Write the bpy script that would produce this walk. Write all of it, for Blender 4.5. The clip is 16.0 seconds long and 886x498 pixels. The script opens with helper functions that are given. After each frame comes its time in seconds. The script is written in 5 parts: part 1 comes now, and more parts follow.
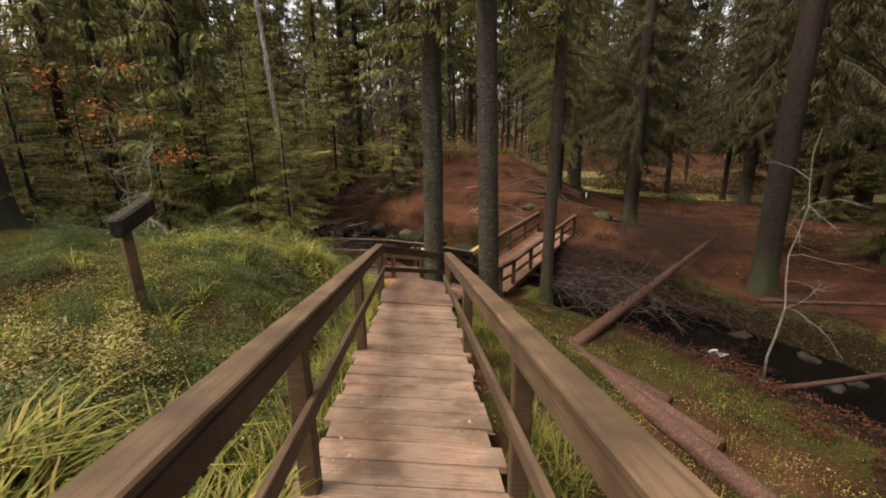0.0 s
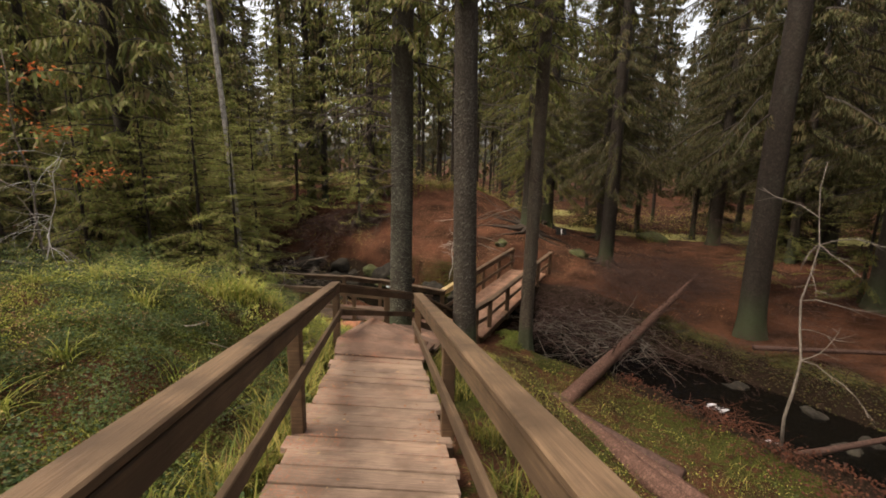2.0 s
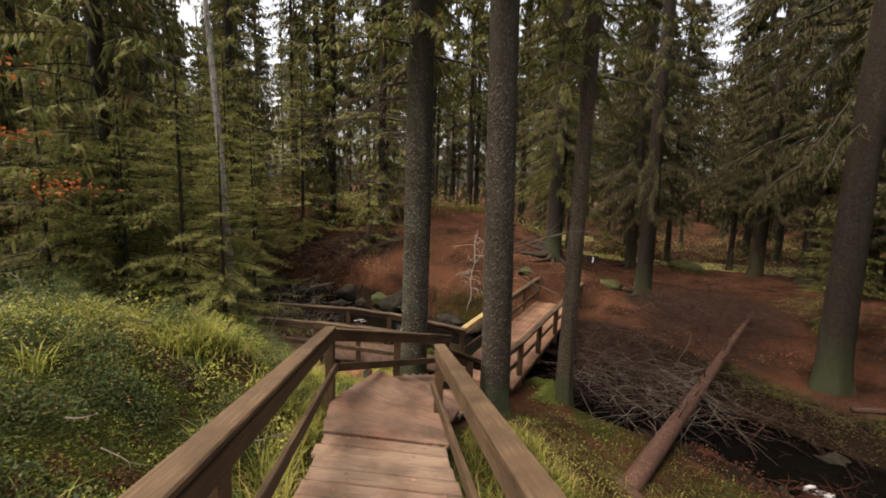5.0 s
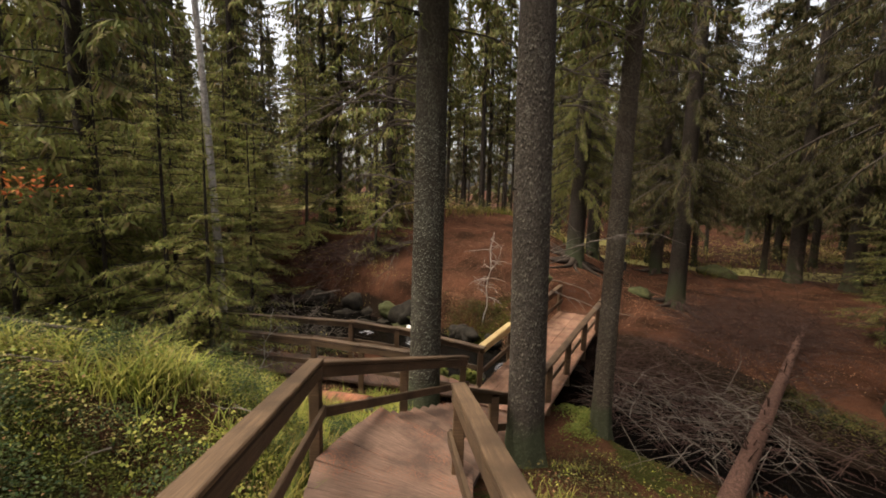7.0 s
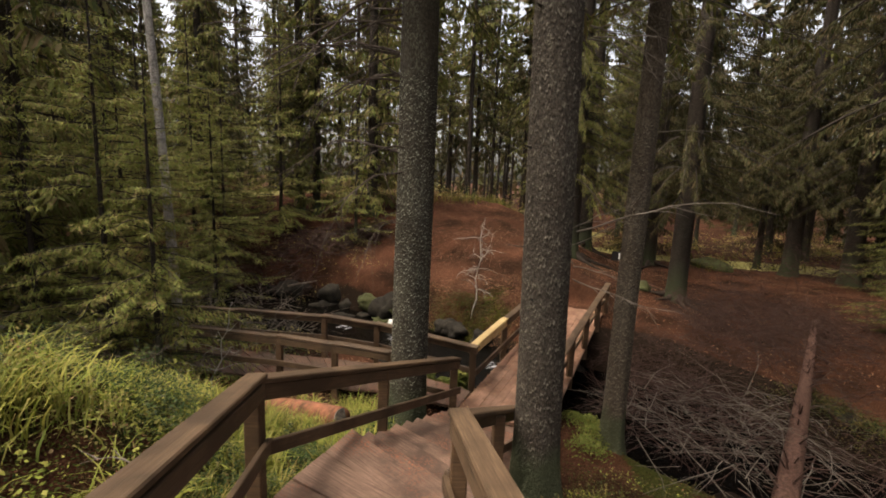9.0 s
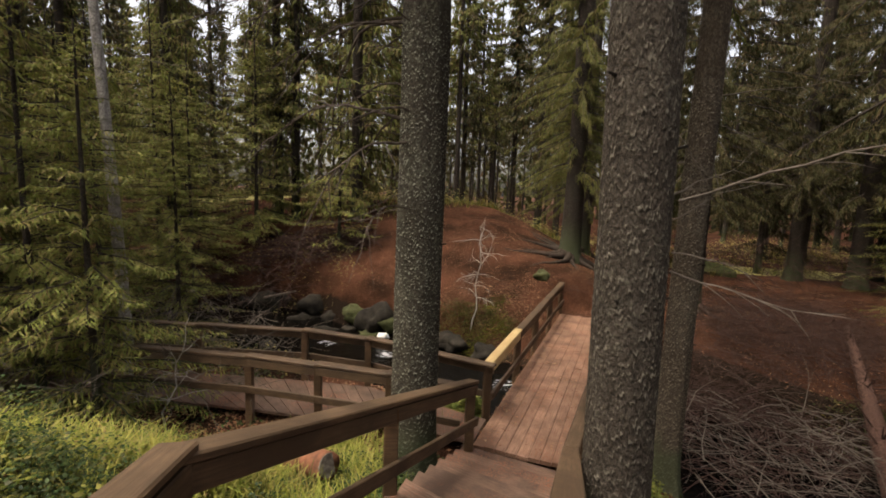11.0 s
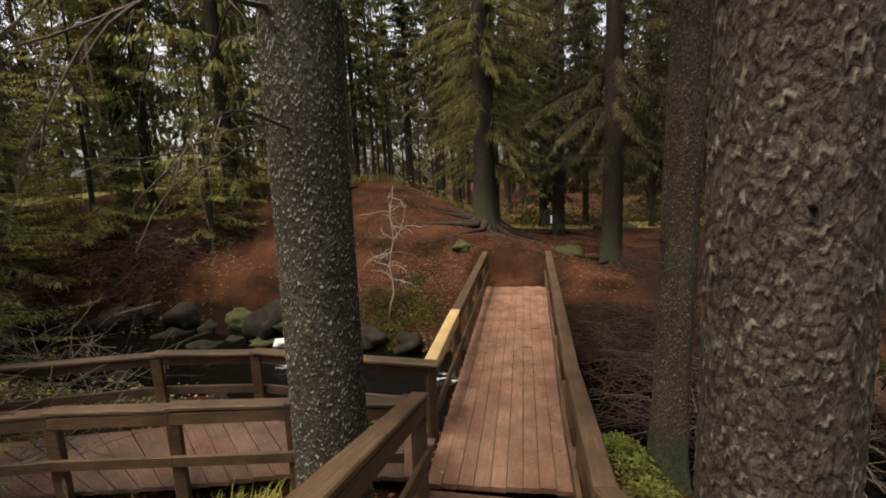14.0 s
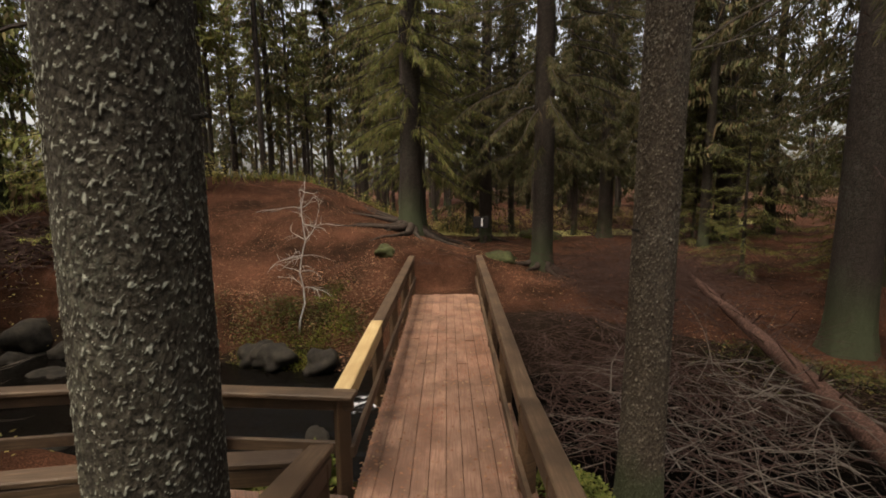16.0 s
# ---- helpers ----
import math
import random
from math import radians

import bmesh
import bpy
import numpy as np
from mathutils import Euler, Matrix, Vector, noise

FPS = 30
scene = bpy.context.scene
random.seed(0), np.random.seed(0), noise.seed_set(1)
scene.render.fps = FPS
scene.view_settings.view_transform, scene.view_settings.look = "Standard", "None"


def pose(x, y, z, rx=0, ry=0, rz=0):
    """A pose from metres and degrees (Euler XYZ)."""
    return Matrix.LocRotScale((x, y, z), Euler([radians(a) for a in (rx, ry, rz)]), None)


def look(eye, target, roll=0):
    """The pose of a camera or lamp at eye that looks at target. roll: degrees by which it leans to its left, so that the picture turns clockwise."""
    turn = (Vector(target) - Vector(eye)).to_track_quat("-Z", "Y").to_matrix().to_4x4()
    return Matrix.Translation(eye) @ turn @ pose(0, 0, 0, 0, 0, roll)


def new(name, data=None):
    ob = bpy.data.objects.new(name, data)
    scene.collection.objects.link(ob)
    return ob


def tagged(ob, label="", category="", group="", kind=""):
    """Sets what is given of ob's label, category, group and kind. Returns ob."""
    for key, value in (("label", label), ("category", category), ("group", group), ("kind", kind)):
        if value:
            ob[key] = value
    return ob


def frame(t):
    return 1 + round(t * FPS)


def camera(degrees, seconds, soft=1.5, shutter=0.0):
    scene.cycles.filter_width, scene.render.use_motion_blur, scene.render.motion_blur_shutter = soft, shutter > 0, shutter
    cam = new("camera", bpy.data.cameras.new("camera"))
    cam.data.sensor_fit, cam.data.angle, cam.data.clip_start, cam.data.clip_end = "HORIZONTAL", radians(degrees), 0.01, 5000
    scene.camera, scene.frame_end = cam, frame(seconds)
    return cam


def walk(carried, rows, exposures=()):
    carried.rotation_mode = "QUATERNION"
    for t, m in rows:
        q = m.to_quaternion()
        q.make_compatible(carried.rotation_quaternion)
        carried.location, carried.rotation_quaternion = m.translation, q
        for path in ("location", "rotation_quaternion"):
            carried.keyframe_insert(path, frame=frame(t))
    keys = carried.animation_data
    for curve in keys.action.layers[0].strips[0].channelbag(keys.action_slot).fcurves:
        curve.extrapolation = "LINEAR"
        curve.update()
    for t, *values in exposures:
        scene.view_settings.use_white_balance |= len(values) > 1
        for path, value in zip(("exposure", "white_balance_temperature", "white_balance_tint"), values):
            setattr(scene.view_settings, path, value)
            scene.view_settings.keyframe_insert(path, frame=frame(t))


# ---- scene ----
SKY, SUN = 0.15, 1.4
EXPOSURE = [(0, 1.42, 7300, 12), (12.5, 1.32, 7300, 12), (14.5, 1.20, 7300, 12), (16, 1.16, 7300, 12)]
# camera: t, x, y, z, pitch, roll, yaw
cam = camera(89.80, 16.0, soft=1.8)
ROWS = [
    (0.0, 0.000, -0.000, 1.600, -16.19, 0.68, -0.00),
    (0.5, -0.034, 0.211, 1.534, -12.69, -2.51, -1.99),
    (1.0, -0.071, 0.552, 1.455, -13.85, -0.51, -1.39),
    (1.5, -0.038, 0.860, 1.401, -14.60, 1.27, 0.12),
    (2.0, -0.051, 1.112, 1.331, -11.51, -1.18, -3.99),
    (2.5, -0.065, 1.390, 1.286, -12.96, 0.05, -2.84),
    (3.0, -0.077, 1.646, 1.262, -11.33, -1.95, -0.81),
    (3.5, -0.124, 1.860, 1.202, -9.35, -0.90, -3.89),
    (4.0, -0.154, 2.115, 1.182, -9.23, -0.50, -1.95),
    (6.5, -0.161, 3.463, 1.047, -7.23, -3.70, -4.13),
    (7.0, -0.182, 3.740, 1.012, -7.98, -1.46, -1.25),
    (7.5, -0.198, 3.968, 0.962, -7.14, -3.50, -0.01),
    (8.0, -0.240, 4.229, 0.882, -7.43, -2.23, -4.29),
    (8.5, -0.214, 4.491, 0.808, -9.67, -1.38, -3.10),
    (9.0, -0.219, 4.745, 0.741, -8.87, -2.27, -3.32),
    (9.5, -0.270, 5.003, 0.634, -9.77, -0.95, -3.52),
    (12.0, -0.512, 6.405, 0.239, -5.92, -2.36, -7.27),
    (12.5, -0.516, 6.648, 0.160, -8.51, 0.47, -7.88),
    (13.0, -0.477, 6.911, 0.113, -8.57, 1.72, -7.76),
    (13.5, -0.437, 7.125, 0.019, -6.45, -0.59, -14.43),
    (14.0, -0.374, 7.375, -0.051, -9.10, 2.18, -19.23),
    (14.5, -0.279, 7.582, -0.089, -9.73, 0.18, -22.72),
    (15.0, -0.171, 7.786, -0.195, -4.99, 0.45, -29.53),
    (15.5, -0.121, 8.021, -0.276, -8.44, 1.19, -31.26),
    (16.0, -0.054, 8.196, -0.321, -7.93, 0.42, -28.84),
]
walk(cam, [(t, pose(x, y, z, 90 + pitch, roll, yaw)) for t, x, y, z, pitch, roll, yaw in ROWS], exposures=EXPOSURE)

# ---- light: overcast daylight through a spruce forest ----
world = bpy.data.worlds.new("overcast_sky")
scene.world = world
world.use_nodes = True
wn, wl = world.node_tree.nodes, world.node_tree.links
sky = wn.new("ShaderNodeTexSky")
sky.sky_type, sky.sun_disc = "NISHITA", False
sky.sun_elevation, sky.sun_rotation = radians(64), radians(252)
sky.air_density, sky.dust_density, sky.ozone_density = 1.0, 6.0, 1.0
grey = wn.new("ShaderNodeHueSaturation")
grey.inputs["Saturation"].default_value = 0.45
wl.new(sky.outputs[0], grey.inputs["Color"])
wl.new(grey.outputs[0], wn["Background"].inputs["Color"])
wn["Background"].inputs["Strength"].default_value = SKY
sun_data = bpy.data.lights.new("sun", "SUN")
sun_data.energy, sun_data.angle, sun_data.color = SUN, radians(35), (1.0, 0.94, 0.84)
sun = new("sun", sun_data)
sun_way = Vector((math.sin(radians(252)) * math.cos(radians(64)), math.cos(radians(252)) * math.cos(radians(64)), math.sin(radians(64))))
sun.matrix_world = look(sun_way * 40, (0, 0, 0))


# ---- materials ----
def material(name, gloss=0.15):
    m = bpy.data.materials.new(name)
    m.use_nodes = True
    m.node_tree.nodes["Principled BSDF"].inputs["Specular IOR Level"].default_value = gloss
    return m, m.node_tree.nodes, m.node_tree.links, m.node_tree.nodes["Principled BSDF"]


def node(ns, ls, kind, **ins):
    n = ns.new(kind)
    for k, v in ins.items():
        s = n.inputs[k.replace("_", " ")]
        if hasattr(v, "links"):
            ls.new(v, s)
        else:
            s.default_value = v
    return n


def ramp(ns, ls, fac, stops):
    r = ns.new("ShaderNodeValToRGB")
    ls.new(fac, r.inputs[0])
    el = r.color_ramp.elements
    while len(el) < len(stops):
        el.new(0.5)
    for e, (p, c) in zip(el, stops):
        e.position, e.color = p, (*c, 1) if len(c) == 3 else c
    return r.outputs[0]


def mixc(ns, ls, fac, a, b, mode="MIX"):
    m = ns.new("ShaderNodeMix")
    m.data_type, m.blend_type = "RGBA", mode
    for v, i in ((fac, 0), (a, 6), (b, 7)):
        if hasattr(v, "links"):
            ls.new(v, m.inputs[i])
        else:
            m.inputs[i].default_value = v if i == 0 else (*v, 1)
    return m.outputs[2]


def coords(ns, ls, kind="Object", scale=(1, 1, 1)):
    t = ns.new("ShaderNodeTexCoord")
    m = ns.new("ShaderNodeMapping")
    m.inputs["Scale"].default_value = scale
    ls.new(t.outputs[kind], m.inputs["Vector"])
    return m.outputs[0]


def world_coords(ns, ls, scale=(1, 1, 1)):
    g = ns.new("ShaderNodeNewGeometry")
    m = ns.new("ShaderNodeMapping")
    m.inputs["Scale"].default_value = scale
    ls.new(g.outputs["Position"], m.inputs["Vector"])
    return m.outputs[0]


def noise_tex(ns, ls, vec, scale, detail=4, rough=0.55):
    n = node(ns, ls, "ShaderNodeTexNoise", Vector=vec, Scale=scale, Detail=detail, Roughness=rough)
    return n.outputs["Fac"]


def bump(ns, ls, bsdf, height, strength, distance):
    b = node(ns, ls, "ShaderNodeBump", Height=height, Strength=strength, Distance=distance)
    ls.new(b.outputs[0], bsdf.inputs["Normal"])


def wood_material(name, dark, mid, light, litter=0.0, rough=0.75, along="X"):
    """Weathered board: grain along its length, dark stains, needle litter in patches."""
    m, ns, ls, b = material(name, 0.3)
    st = {"X": (1.2, 28, 28), "Y": (28, 1.2, 28), "Z": (28, 28, 1.2)}[along]
    grain = noise_tex(ns, ls, coords(ns, ls, "Object", st), 3.0, 5, 0.65)
    info = ns.new("ShaderNodeObjectInfo")
    patch = noise_tex(ns, ls, world_coords(ns, ls), 2.6, 5, 0.6)
    col = ramp(ns, ls, grain, [(0.3, dark), (0.55, mid), (0.8, light)])
    tone = ns.new("ShaderNodeMapRange")
    ls.new(info.outputs["Random"], tone.inputs[0])
    tone.inputs[3].default_value, tone.inputs[4].default_value = 0.82, 1.12
    hsv = node(ns, ls, "ShaderNodeHueSaturation", Color=col, Value=tone.outputs[0])
    stain = ramp(ns, ls, patch, [(0.42, (0, 0, 0)), (0.62, (1, 1, 1))])
    col = mixc(ns, ls, stain, hsv.outputs[0], dark)
    if litter:
        spots = noise_tex(ns, ls, world_coords(ns, ls), 55, 3, 0.7)
        area = noise_tex(ns, ls, world_coords(ns, ls, (1, 1, 1)), 1.7, 3, 0.6)
        mul = node(ns, ls, "ShaderNodeMath")
        mul.operation = "MULTIPLY"
        ls.new(ramp(ns, ls, spots, [(0.5, (0, 0, 0)), (0.62, (1, 1, 1))]), mul.inputs[0])
        ls.new(ramp(ns, ls, area, [(0.45, (0, 0, 0)), (0.65, (litter,) * 3)]), mul.inputs[1])
        col = mixc(ns, ls, mul.outputs[0], col, (0.20, 0.07, 0.035))
    ls.new(col, b.inputs["Base Color"])
    b.inputs["Roughness"].default_value = rough
    bump(ns, ls, b, grain, 0.45, 0.006)
    return m


def bark_material(name, dark, mid, light, scale, lichen, moss_top=None, cracks=False, flake_glint=None):
    """Scaly conifer bark: small plates with pale lifted edges that have caught light painted on, patches of lichen,
    green algae at the foot.
    """
    m, ns, ls, b = material(name)
    v = coords(ns, ls, "Object", (1, 1, 0.6))
    warp = node(ns, ls, "ShaderNodeTexNoise", Vector=v, Scale=9.0, Detail=3.0)
    add = node(ns, ls, "ShaderNodeVectorMath", Vector=v)
    sc = node(ns, ls, "ShaderNodeVectorMath", Vector=warp.outputs["Color"])
    sc.operation = "SCALE"
    sc.inputs["Scale"].default_value = 0.06
    ls.new(sc.outputs[0], add.inputs[1])
    cell = node(ns, ls, "ShaderNodeTexVoronoi", Vector=add.outputs[0], Scale=scale)
    cell.feature = "DISTANCE_TO_EDGE"
    cell2 = node(ns, ls, "ShaderNodeTexVoronoi", Vector=add.outputs[0], Scale=scale)
    fine = noise_tex(ns, ls, v, 70, 4, 0.7)
    plate = ramp(ns, ls, cell.outputs["Distance"], [(0.0, (0.5, 0.5, 0.5)), (0.10, (0.8, 0.8, 0.8)), (0.35, (1, 1, 1))])
    base = mixc(ns, ls, cell2.outputs["Color"], mid, light)
    base = mixc(ns, ls, plate, dark, base)
    base = mixc(ns, ls, ramp(ns, ls, fine, [(0.35, (0.75,) * 3), (0.6, (0, 0, 0))]), base, dark)
    patch = noise_tex(ns, ls, coords(ns, ls, "Object", (1, 1, 0.5)), 2.3, 4, 0.6)
    spots = noise_tex(ns, ls, v, 38, 3, 0.7)
    mul = node(ns, ls, "ShaderNodeMath")
    mul.operation = "MULTIPLY"
    ls.new(ramp(ns, ls, patch, [(0.48, (0, 0, 0)), (0.75, (0.6, 0.6, 0.6))]), mul.inputs[0])
    ls.new(ramp(ns, ls, spots, [(0.5, (0, 0, 0)), (0.58, (1, 1, 1))]), mul.inputs[1])
    base = mixc(ns, ls, mul.outputs[0], base, lichen)
    # Lower lips of the scales are coloured pale, painting the light they catch.
    tip = ns.new("ShaderNodeAttribute")
    tip.attribute_name = "scale_tip"
    base = mixc(ns, ls, ramp(ns, ls, tip.outputs["Fac"], [(0.55, (0, 0, 0)), (0.9, (0.85,) * 3)]), base, flake_glint or tuple(min(1, c * 1.7) for c in light))
    if cracks:
        base = mixc(ns, ls, 1.0, base, ramp(ns, ls, tip.outputs["Fac"], [(0.0, (0.35,) * 3), (0.2, (1, 1, 1))]), "MULTIPLY")
    if moss_top is not None:
        xyz = node(ns, ls, "ShaderNodeSeparateXYZ", Vector=coords(ns, ls, "Object"))
        hgt = node(ns, ls, "ShaderNodeMath")
        hgt.operation = "MULTIPLY_ADD"
        ls.new(patch, hgt.inputs[0])
        hgt.inputs[1].default_value = -0.9
        ls.new(xyz.outputs[2], hgt.inputs[2])
        fac = ramp(ns, ls, hgt.outputs[0], [(0.0, (0.7,) * 3), (moss_top, (0, 0, 0))])
        base = mixc(ns, ls, fac, base, (0.046, 0.058, 0.028))
    ls.new(base, b.inputs["Base Color"])
    b.inputs["Roughness"].default_value = 0.85
    hsum = node(ns, ls, "ShaderNodeMath")
    hsum.operation = "MULTIPLY_ADD"
    ls.new(fine, hsum.inputs[0])
    hsum.inputs[1].default_value = 1.6
    ls.new(plate, hsum.inputs[2])
    bump(ns, ls, b, hsum.outputs[0], 0.7, 0.012)
    return m


def leaf_material(name, colours, rough=0.7, trans=0.3, patches=None):
    """Leaves or needles: hue varies from one leaf to the next, a little light passes through."""
    m, ns, ls, b = material(name)
    g = ns.new("ShaderNodeNewGeometry")
    n = len(colours)
    col = ramp(ns, ls, g.outputs["Random Per Island"], [(i / max(1, n - 1), c) for i, c in enumerate(colours)])
    big = noise_tex(ns, ls, world_coords(ns, ls), 1.3, 3, 0.6)
    clump = noise_tex(ns, ls, world_coords(ns, ls), 5.5, 2, 0.6)
    both = node(ns, ls, "ShaderNodeMath")
    both.operation = "MULTIPLY_ADD"
    ls.new(clump, both.inputs[0])
    both.inputs[1].default_value = 0.9
    ls.new(big, both.inputs[2])
    shade = ns.new("ShaderNodeMapRange")
    ls.new(both.outputs[0], shade.inputs[0])
    shade.inputs[1].default_value, shade.inputs[2].default_value = 0.55, 1.35
    shade.inputs[3].default_value, shade.inputs[4].default_value = 0.5, 1.5
    if patches:
        zone = noise_tex(ns, ls, world_coords(ns, ls), 1.9, 4, 0.6)
        col = mixc(ns, ls, 1.0, col, ramp(ns, ls, zone, patches), "MULTIPLY")
    hsv = node(ns, ls, "ShaderNodeHueSaturation", Color=col, Value=shade.outputs[0])
    ls.new(hsv.outputs[0], b.inputs["Base Color"])
    b.inputs["Roughness"].default_value = rough
    if trans:
        t = node(ns, ls, "ShaderNodeBsdfTranslucent", Color=hsv.outputs[0])
        mx = ns.new("ShaderNodeMixShader")
        mx.inputs[0].default_value = trans
        ls.new(b.outputs[0], mx.inputs[1])
        ls.new(t.outputs[0], mx.inputs[2])
        ls.new(mx.outputs[0], ns["Material Output"].inputs[0])
    return m


def plain_material(name, a, c, scale=8, rough=0.8, relief=0.3, metal=0.0):
    m, ns, ls, b = material(name)
    f = noise_tex(ns, ls, coords(ns, ls), scale, 6, 0.65)
    ls.new(ramp(ns, ls, f, [(0.3, a), (0.7, c)]), b.inputs["Base Color"])
    b.inputs["Roughness"].default_value, b.inputs["Metallic"].default_value = rough, metal
    bump(ns, ls, b, f, relief, 0.02)
    return m


def ground_material():
    """Forest floor: brown needle carpet, moss and grass by zone (attribute), dark wet soil by the stream."""
    m, ns, ls, b = material("forest_floor", 0.03)
    v = world_coords(ns, ls)
    fine = noise_tex(ns, ls, v, 60, 5, 0.75)
    mid = noise_tex(ns, ls, v, 7, 6, 0.65)
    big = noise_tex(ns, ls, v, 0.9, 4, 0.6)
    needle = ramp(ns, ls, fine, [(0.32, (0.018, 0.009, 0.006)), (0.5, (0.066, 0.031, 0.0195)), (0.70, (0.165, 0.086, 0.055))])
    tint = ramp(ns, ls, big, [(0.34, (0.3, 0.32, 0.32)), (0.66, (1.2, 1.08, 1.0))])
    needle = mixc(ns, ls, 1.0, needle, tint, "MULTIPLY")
    green = ramp(ns, ls, fine, [(0.3, (0.008, 0.008, 0.004)), (0.5, (0.033, 0.036, 0.010)), (0.72, (0.105, 0.10, 0.026))])
    soil = ramp(ns, ls, fine, [(0.3, (0.007, 0.005, 0.004)), (0.7, (0.028, 0.018, 0.012))])
    pale = ramp(ns, ls, fine, [(0.3, (0.16, 0.15, 0.05)), (0.7, (0.42, 0.38, 0.16))])

    def zone(name, soft):
        a = ns.new("ShaderNodeAttribute")
        a.attribute_name = name
        s = node(ns, ls, "ShaderNodeMath")
        s.operation = "MULTIPLY_ADD"
        ls.new(mid, s.inputs[0])
        s.inputs[1].default_value = soft
        ls.new(a.outputs["Fac"], s.inputs[2])
        return ramp(ns, ls, s.outputs[0], [(0.45 + soft / 2, (0, 0, 0)), (0.6 + soft / 2, (1, 1, 1))])

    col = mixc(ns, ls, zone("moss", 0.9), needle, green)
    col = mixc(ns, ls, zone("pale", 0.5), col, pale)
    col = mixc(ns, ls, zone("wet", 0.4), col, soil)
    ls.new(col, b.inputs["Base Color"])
    b.inputs["Roughness"].default_value = 0.95
    add = node(ns, ls, "ShaderNodeMath")
    add.operation = "ADD"
    ls.new(fine, add.inputs[0])
    ls.new(mid, add.inputs[1])
    bump(ns, ls, b, add.outputs[0], 0.8, 0.04)
    return m


def water_material():
    m, ns, ls, b = material("dark_stream_water", 0.28)
    v = world_coords(ns, ls, (1, 1, 1))
    n1 = noise_tex(ns, ls, v, 5, 4, 0.6)
    foam_glint = noise_tex(ns, ls, world_coords(ns, ls, (1.0, 2.6, 1)), 5.0, 5, 0.75)
    a = ns.new("ShaderNodeAttribute")
    a.attribute_name = "foam_glint"
    s = node(ns, ls, "ShaderNodeMath")
    s.operation = "MULTIPLY"
    ls.new(foam_glint, s.inputs[0])
    ls.new(a.outputs["Fac"], s.inputs[1])
    fac = ramp(ns, ls, s.outputs[0], [(0.5, (0, 0, 0)), (0.58, (1, 1, 1))])
    ls.new(mixc(ns, ls, fac, (0.003, 0.0025, 0.002), (0.5, 0.5, 0.52)), b.inputs["Base Color"])
    ls.new(ramp(ns, ls, fac, [(0, (0.06,) * 3), (1, (0.6,) * 3)]), b.inputs["Roughness"])
    b.inputs["IOR"].default_value = 1.33
    bump(ns, ls, b, n1, 0.55, 0.06)
    return m


DECK = wood_material("worn_deck_board", (0.085, 0.056, 0.039), (0.215, 0.147, 0.106), (0.315, 0.225, 0.168), litter=0.8)
RAIL = wood_material("brown_stained_rail", (0.045, 0.028, 0.016), (0.105, 0.066, 0.038), (0.17, 0.115, 0.07), rough=0.6)
POST = wood_material("brown_stained_post", (0.05, 0.029, 0.015), (0.11, 0.064, 0.034), (0.16, 0.10, 0.055), rough=0.65, along="Z")
BLONDE = wood_material("new_pale_pine", (0.42, 0.29, 0.13), (0.58, 0.43, 0.21), (0.68, 0.53, 0.29), rough=0.55)
BARK = bark_material("spruce_bark", (0.016, 0.013, 0.010), (0.058, 0.046, 0.036), (0.098, 0.081, 0.064), 30, (0.16, 0.15, 0.12), 0.25, True, (0.17, 0.155, 0.125))
BARK_BROWN = bark_material("brown_spruce_bark", (0.024, 0.017, 0.012), (0.080, 0.061, 0.043), (0.138, 0.110, 0.080), 36, (0.20, 0.19, 0.15), 0.2, True, (0.27, 0.245, 0.19))
BARK_LICHEN = bark_material("lichened_spruce_bark", (0.015, 0.012, 0.009), (0.060, 0.050, 0.037), (0.108, 0.095, 0.070), 30, (0.26, 0.27, 0.20), 0.4, True, (0.40, 0.41, 0.33))
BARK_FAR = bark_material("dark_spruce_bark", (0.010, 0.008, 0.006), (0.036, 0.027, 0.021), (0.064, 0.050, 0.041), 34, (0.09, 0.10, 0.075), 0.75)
BARK_BIRCH = bark_material("birch_bark", (0.03, 0.025, 0.022), (0.36, 0.33, 0.30), (0.55, 0.52, 0.48), 7, (0.08, 0.07, 0.06))
LOG = bark_material("fallen_log_bark", (0.02, 0.010, 0.007), (0.095, 0.048, 0.035), (0.16, 0.09, 0.067), 22, (0.022, 0.012, 0.009))
TWIG = plain_material("dead_twig", (0.06, 0.048, 0.038), (0.17, 0.145, 0.12), 20)
TWIG_PALE = plain_material("pale_lichened_twig", (0.18, 0.165, 0.145), (0.38, 0.36, 0.33), 20)
BRUSH = plain_material("brown_brushwood", (0.018, 0.010, 0.008), (0.074, 0.042, 0.033), 20)
ROOT = plain_material("bare_dark_root", (0.012, 0.009, 0.007), (0.055, 0.04, 0.03), 12, 0.85, 0.6)
PANEL = plain_material("black_notice_panel", (0.006, 0.005, 0.005), (0.014, 0.012, 0.011), 12, 0.6)
DEADWOOD = plain_material("dark_dead_branch", (0.03, 0.022, 0.017), (0.10, 0.08, 0.065), 20)
CUT = plain_material("fresh_cut_wood", (0.09, 0.04, 0.018), (0.21, 0.10, 0.045), 14)
RING_END = plain_material("grey_log_end", (0.05, 0.04, 0.035), (0.22, 0.19, 0.16), 25)
ORANGE_BARK = plain_material("peeled_orange_log", (0.07, 0.035, 0.022), (0.30, 0.125, 0.07), 7, 0.85, 0.8)
RUST = plain_material("rust_red_fronds", (0.03, 0.012, 0.008), (0.10, 0.038, 0.022), 14)
STONE = plain_material("wet_stone", (0.007, 0.006, 0.005), (0.032, 0.027, 0.020), 6, 0.9, 0.8)
MOSSY = plain_material("mossy_stone", (0.022, 0.024, 0.010), (0.065, 0.07, 0.028), 9, 0.9, 0.6)
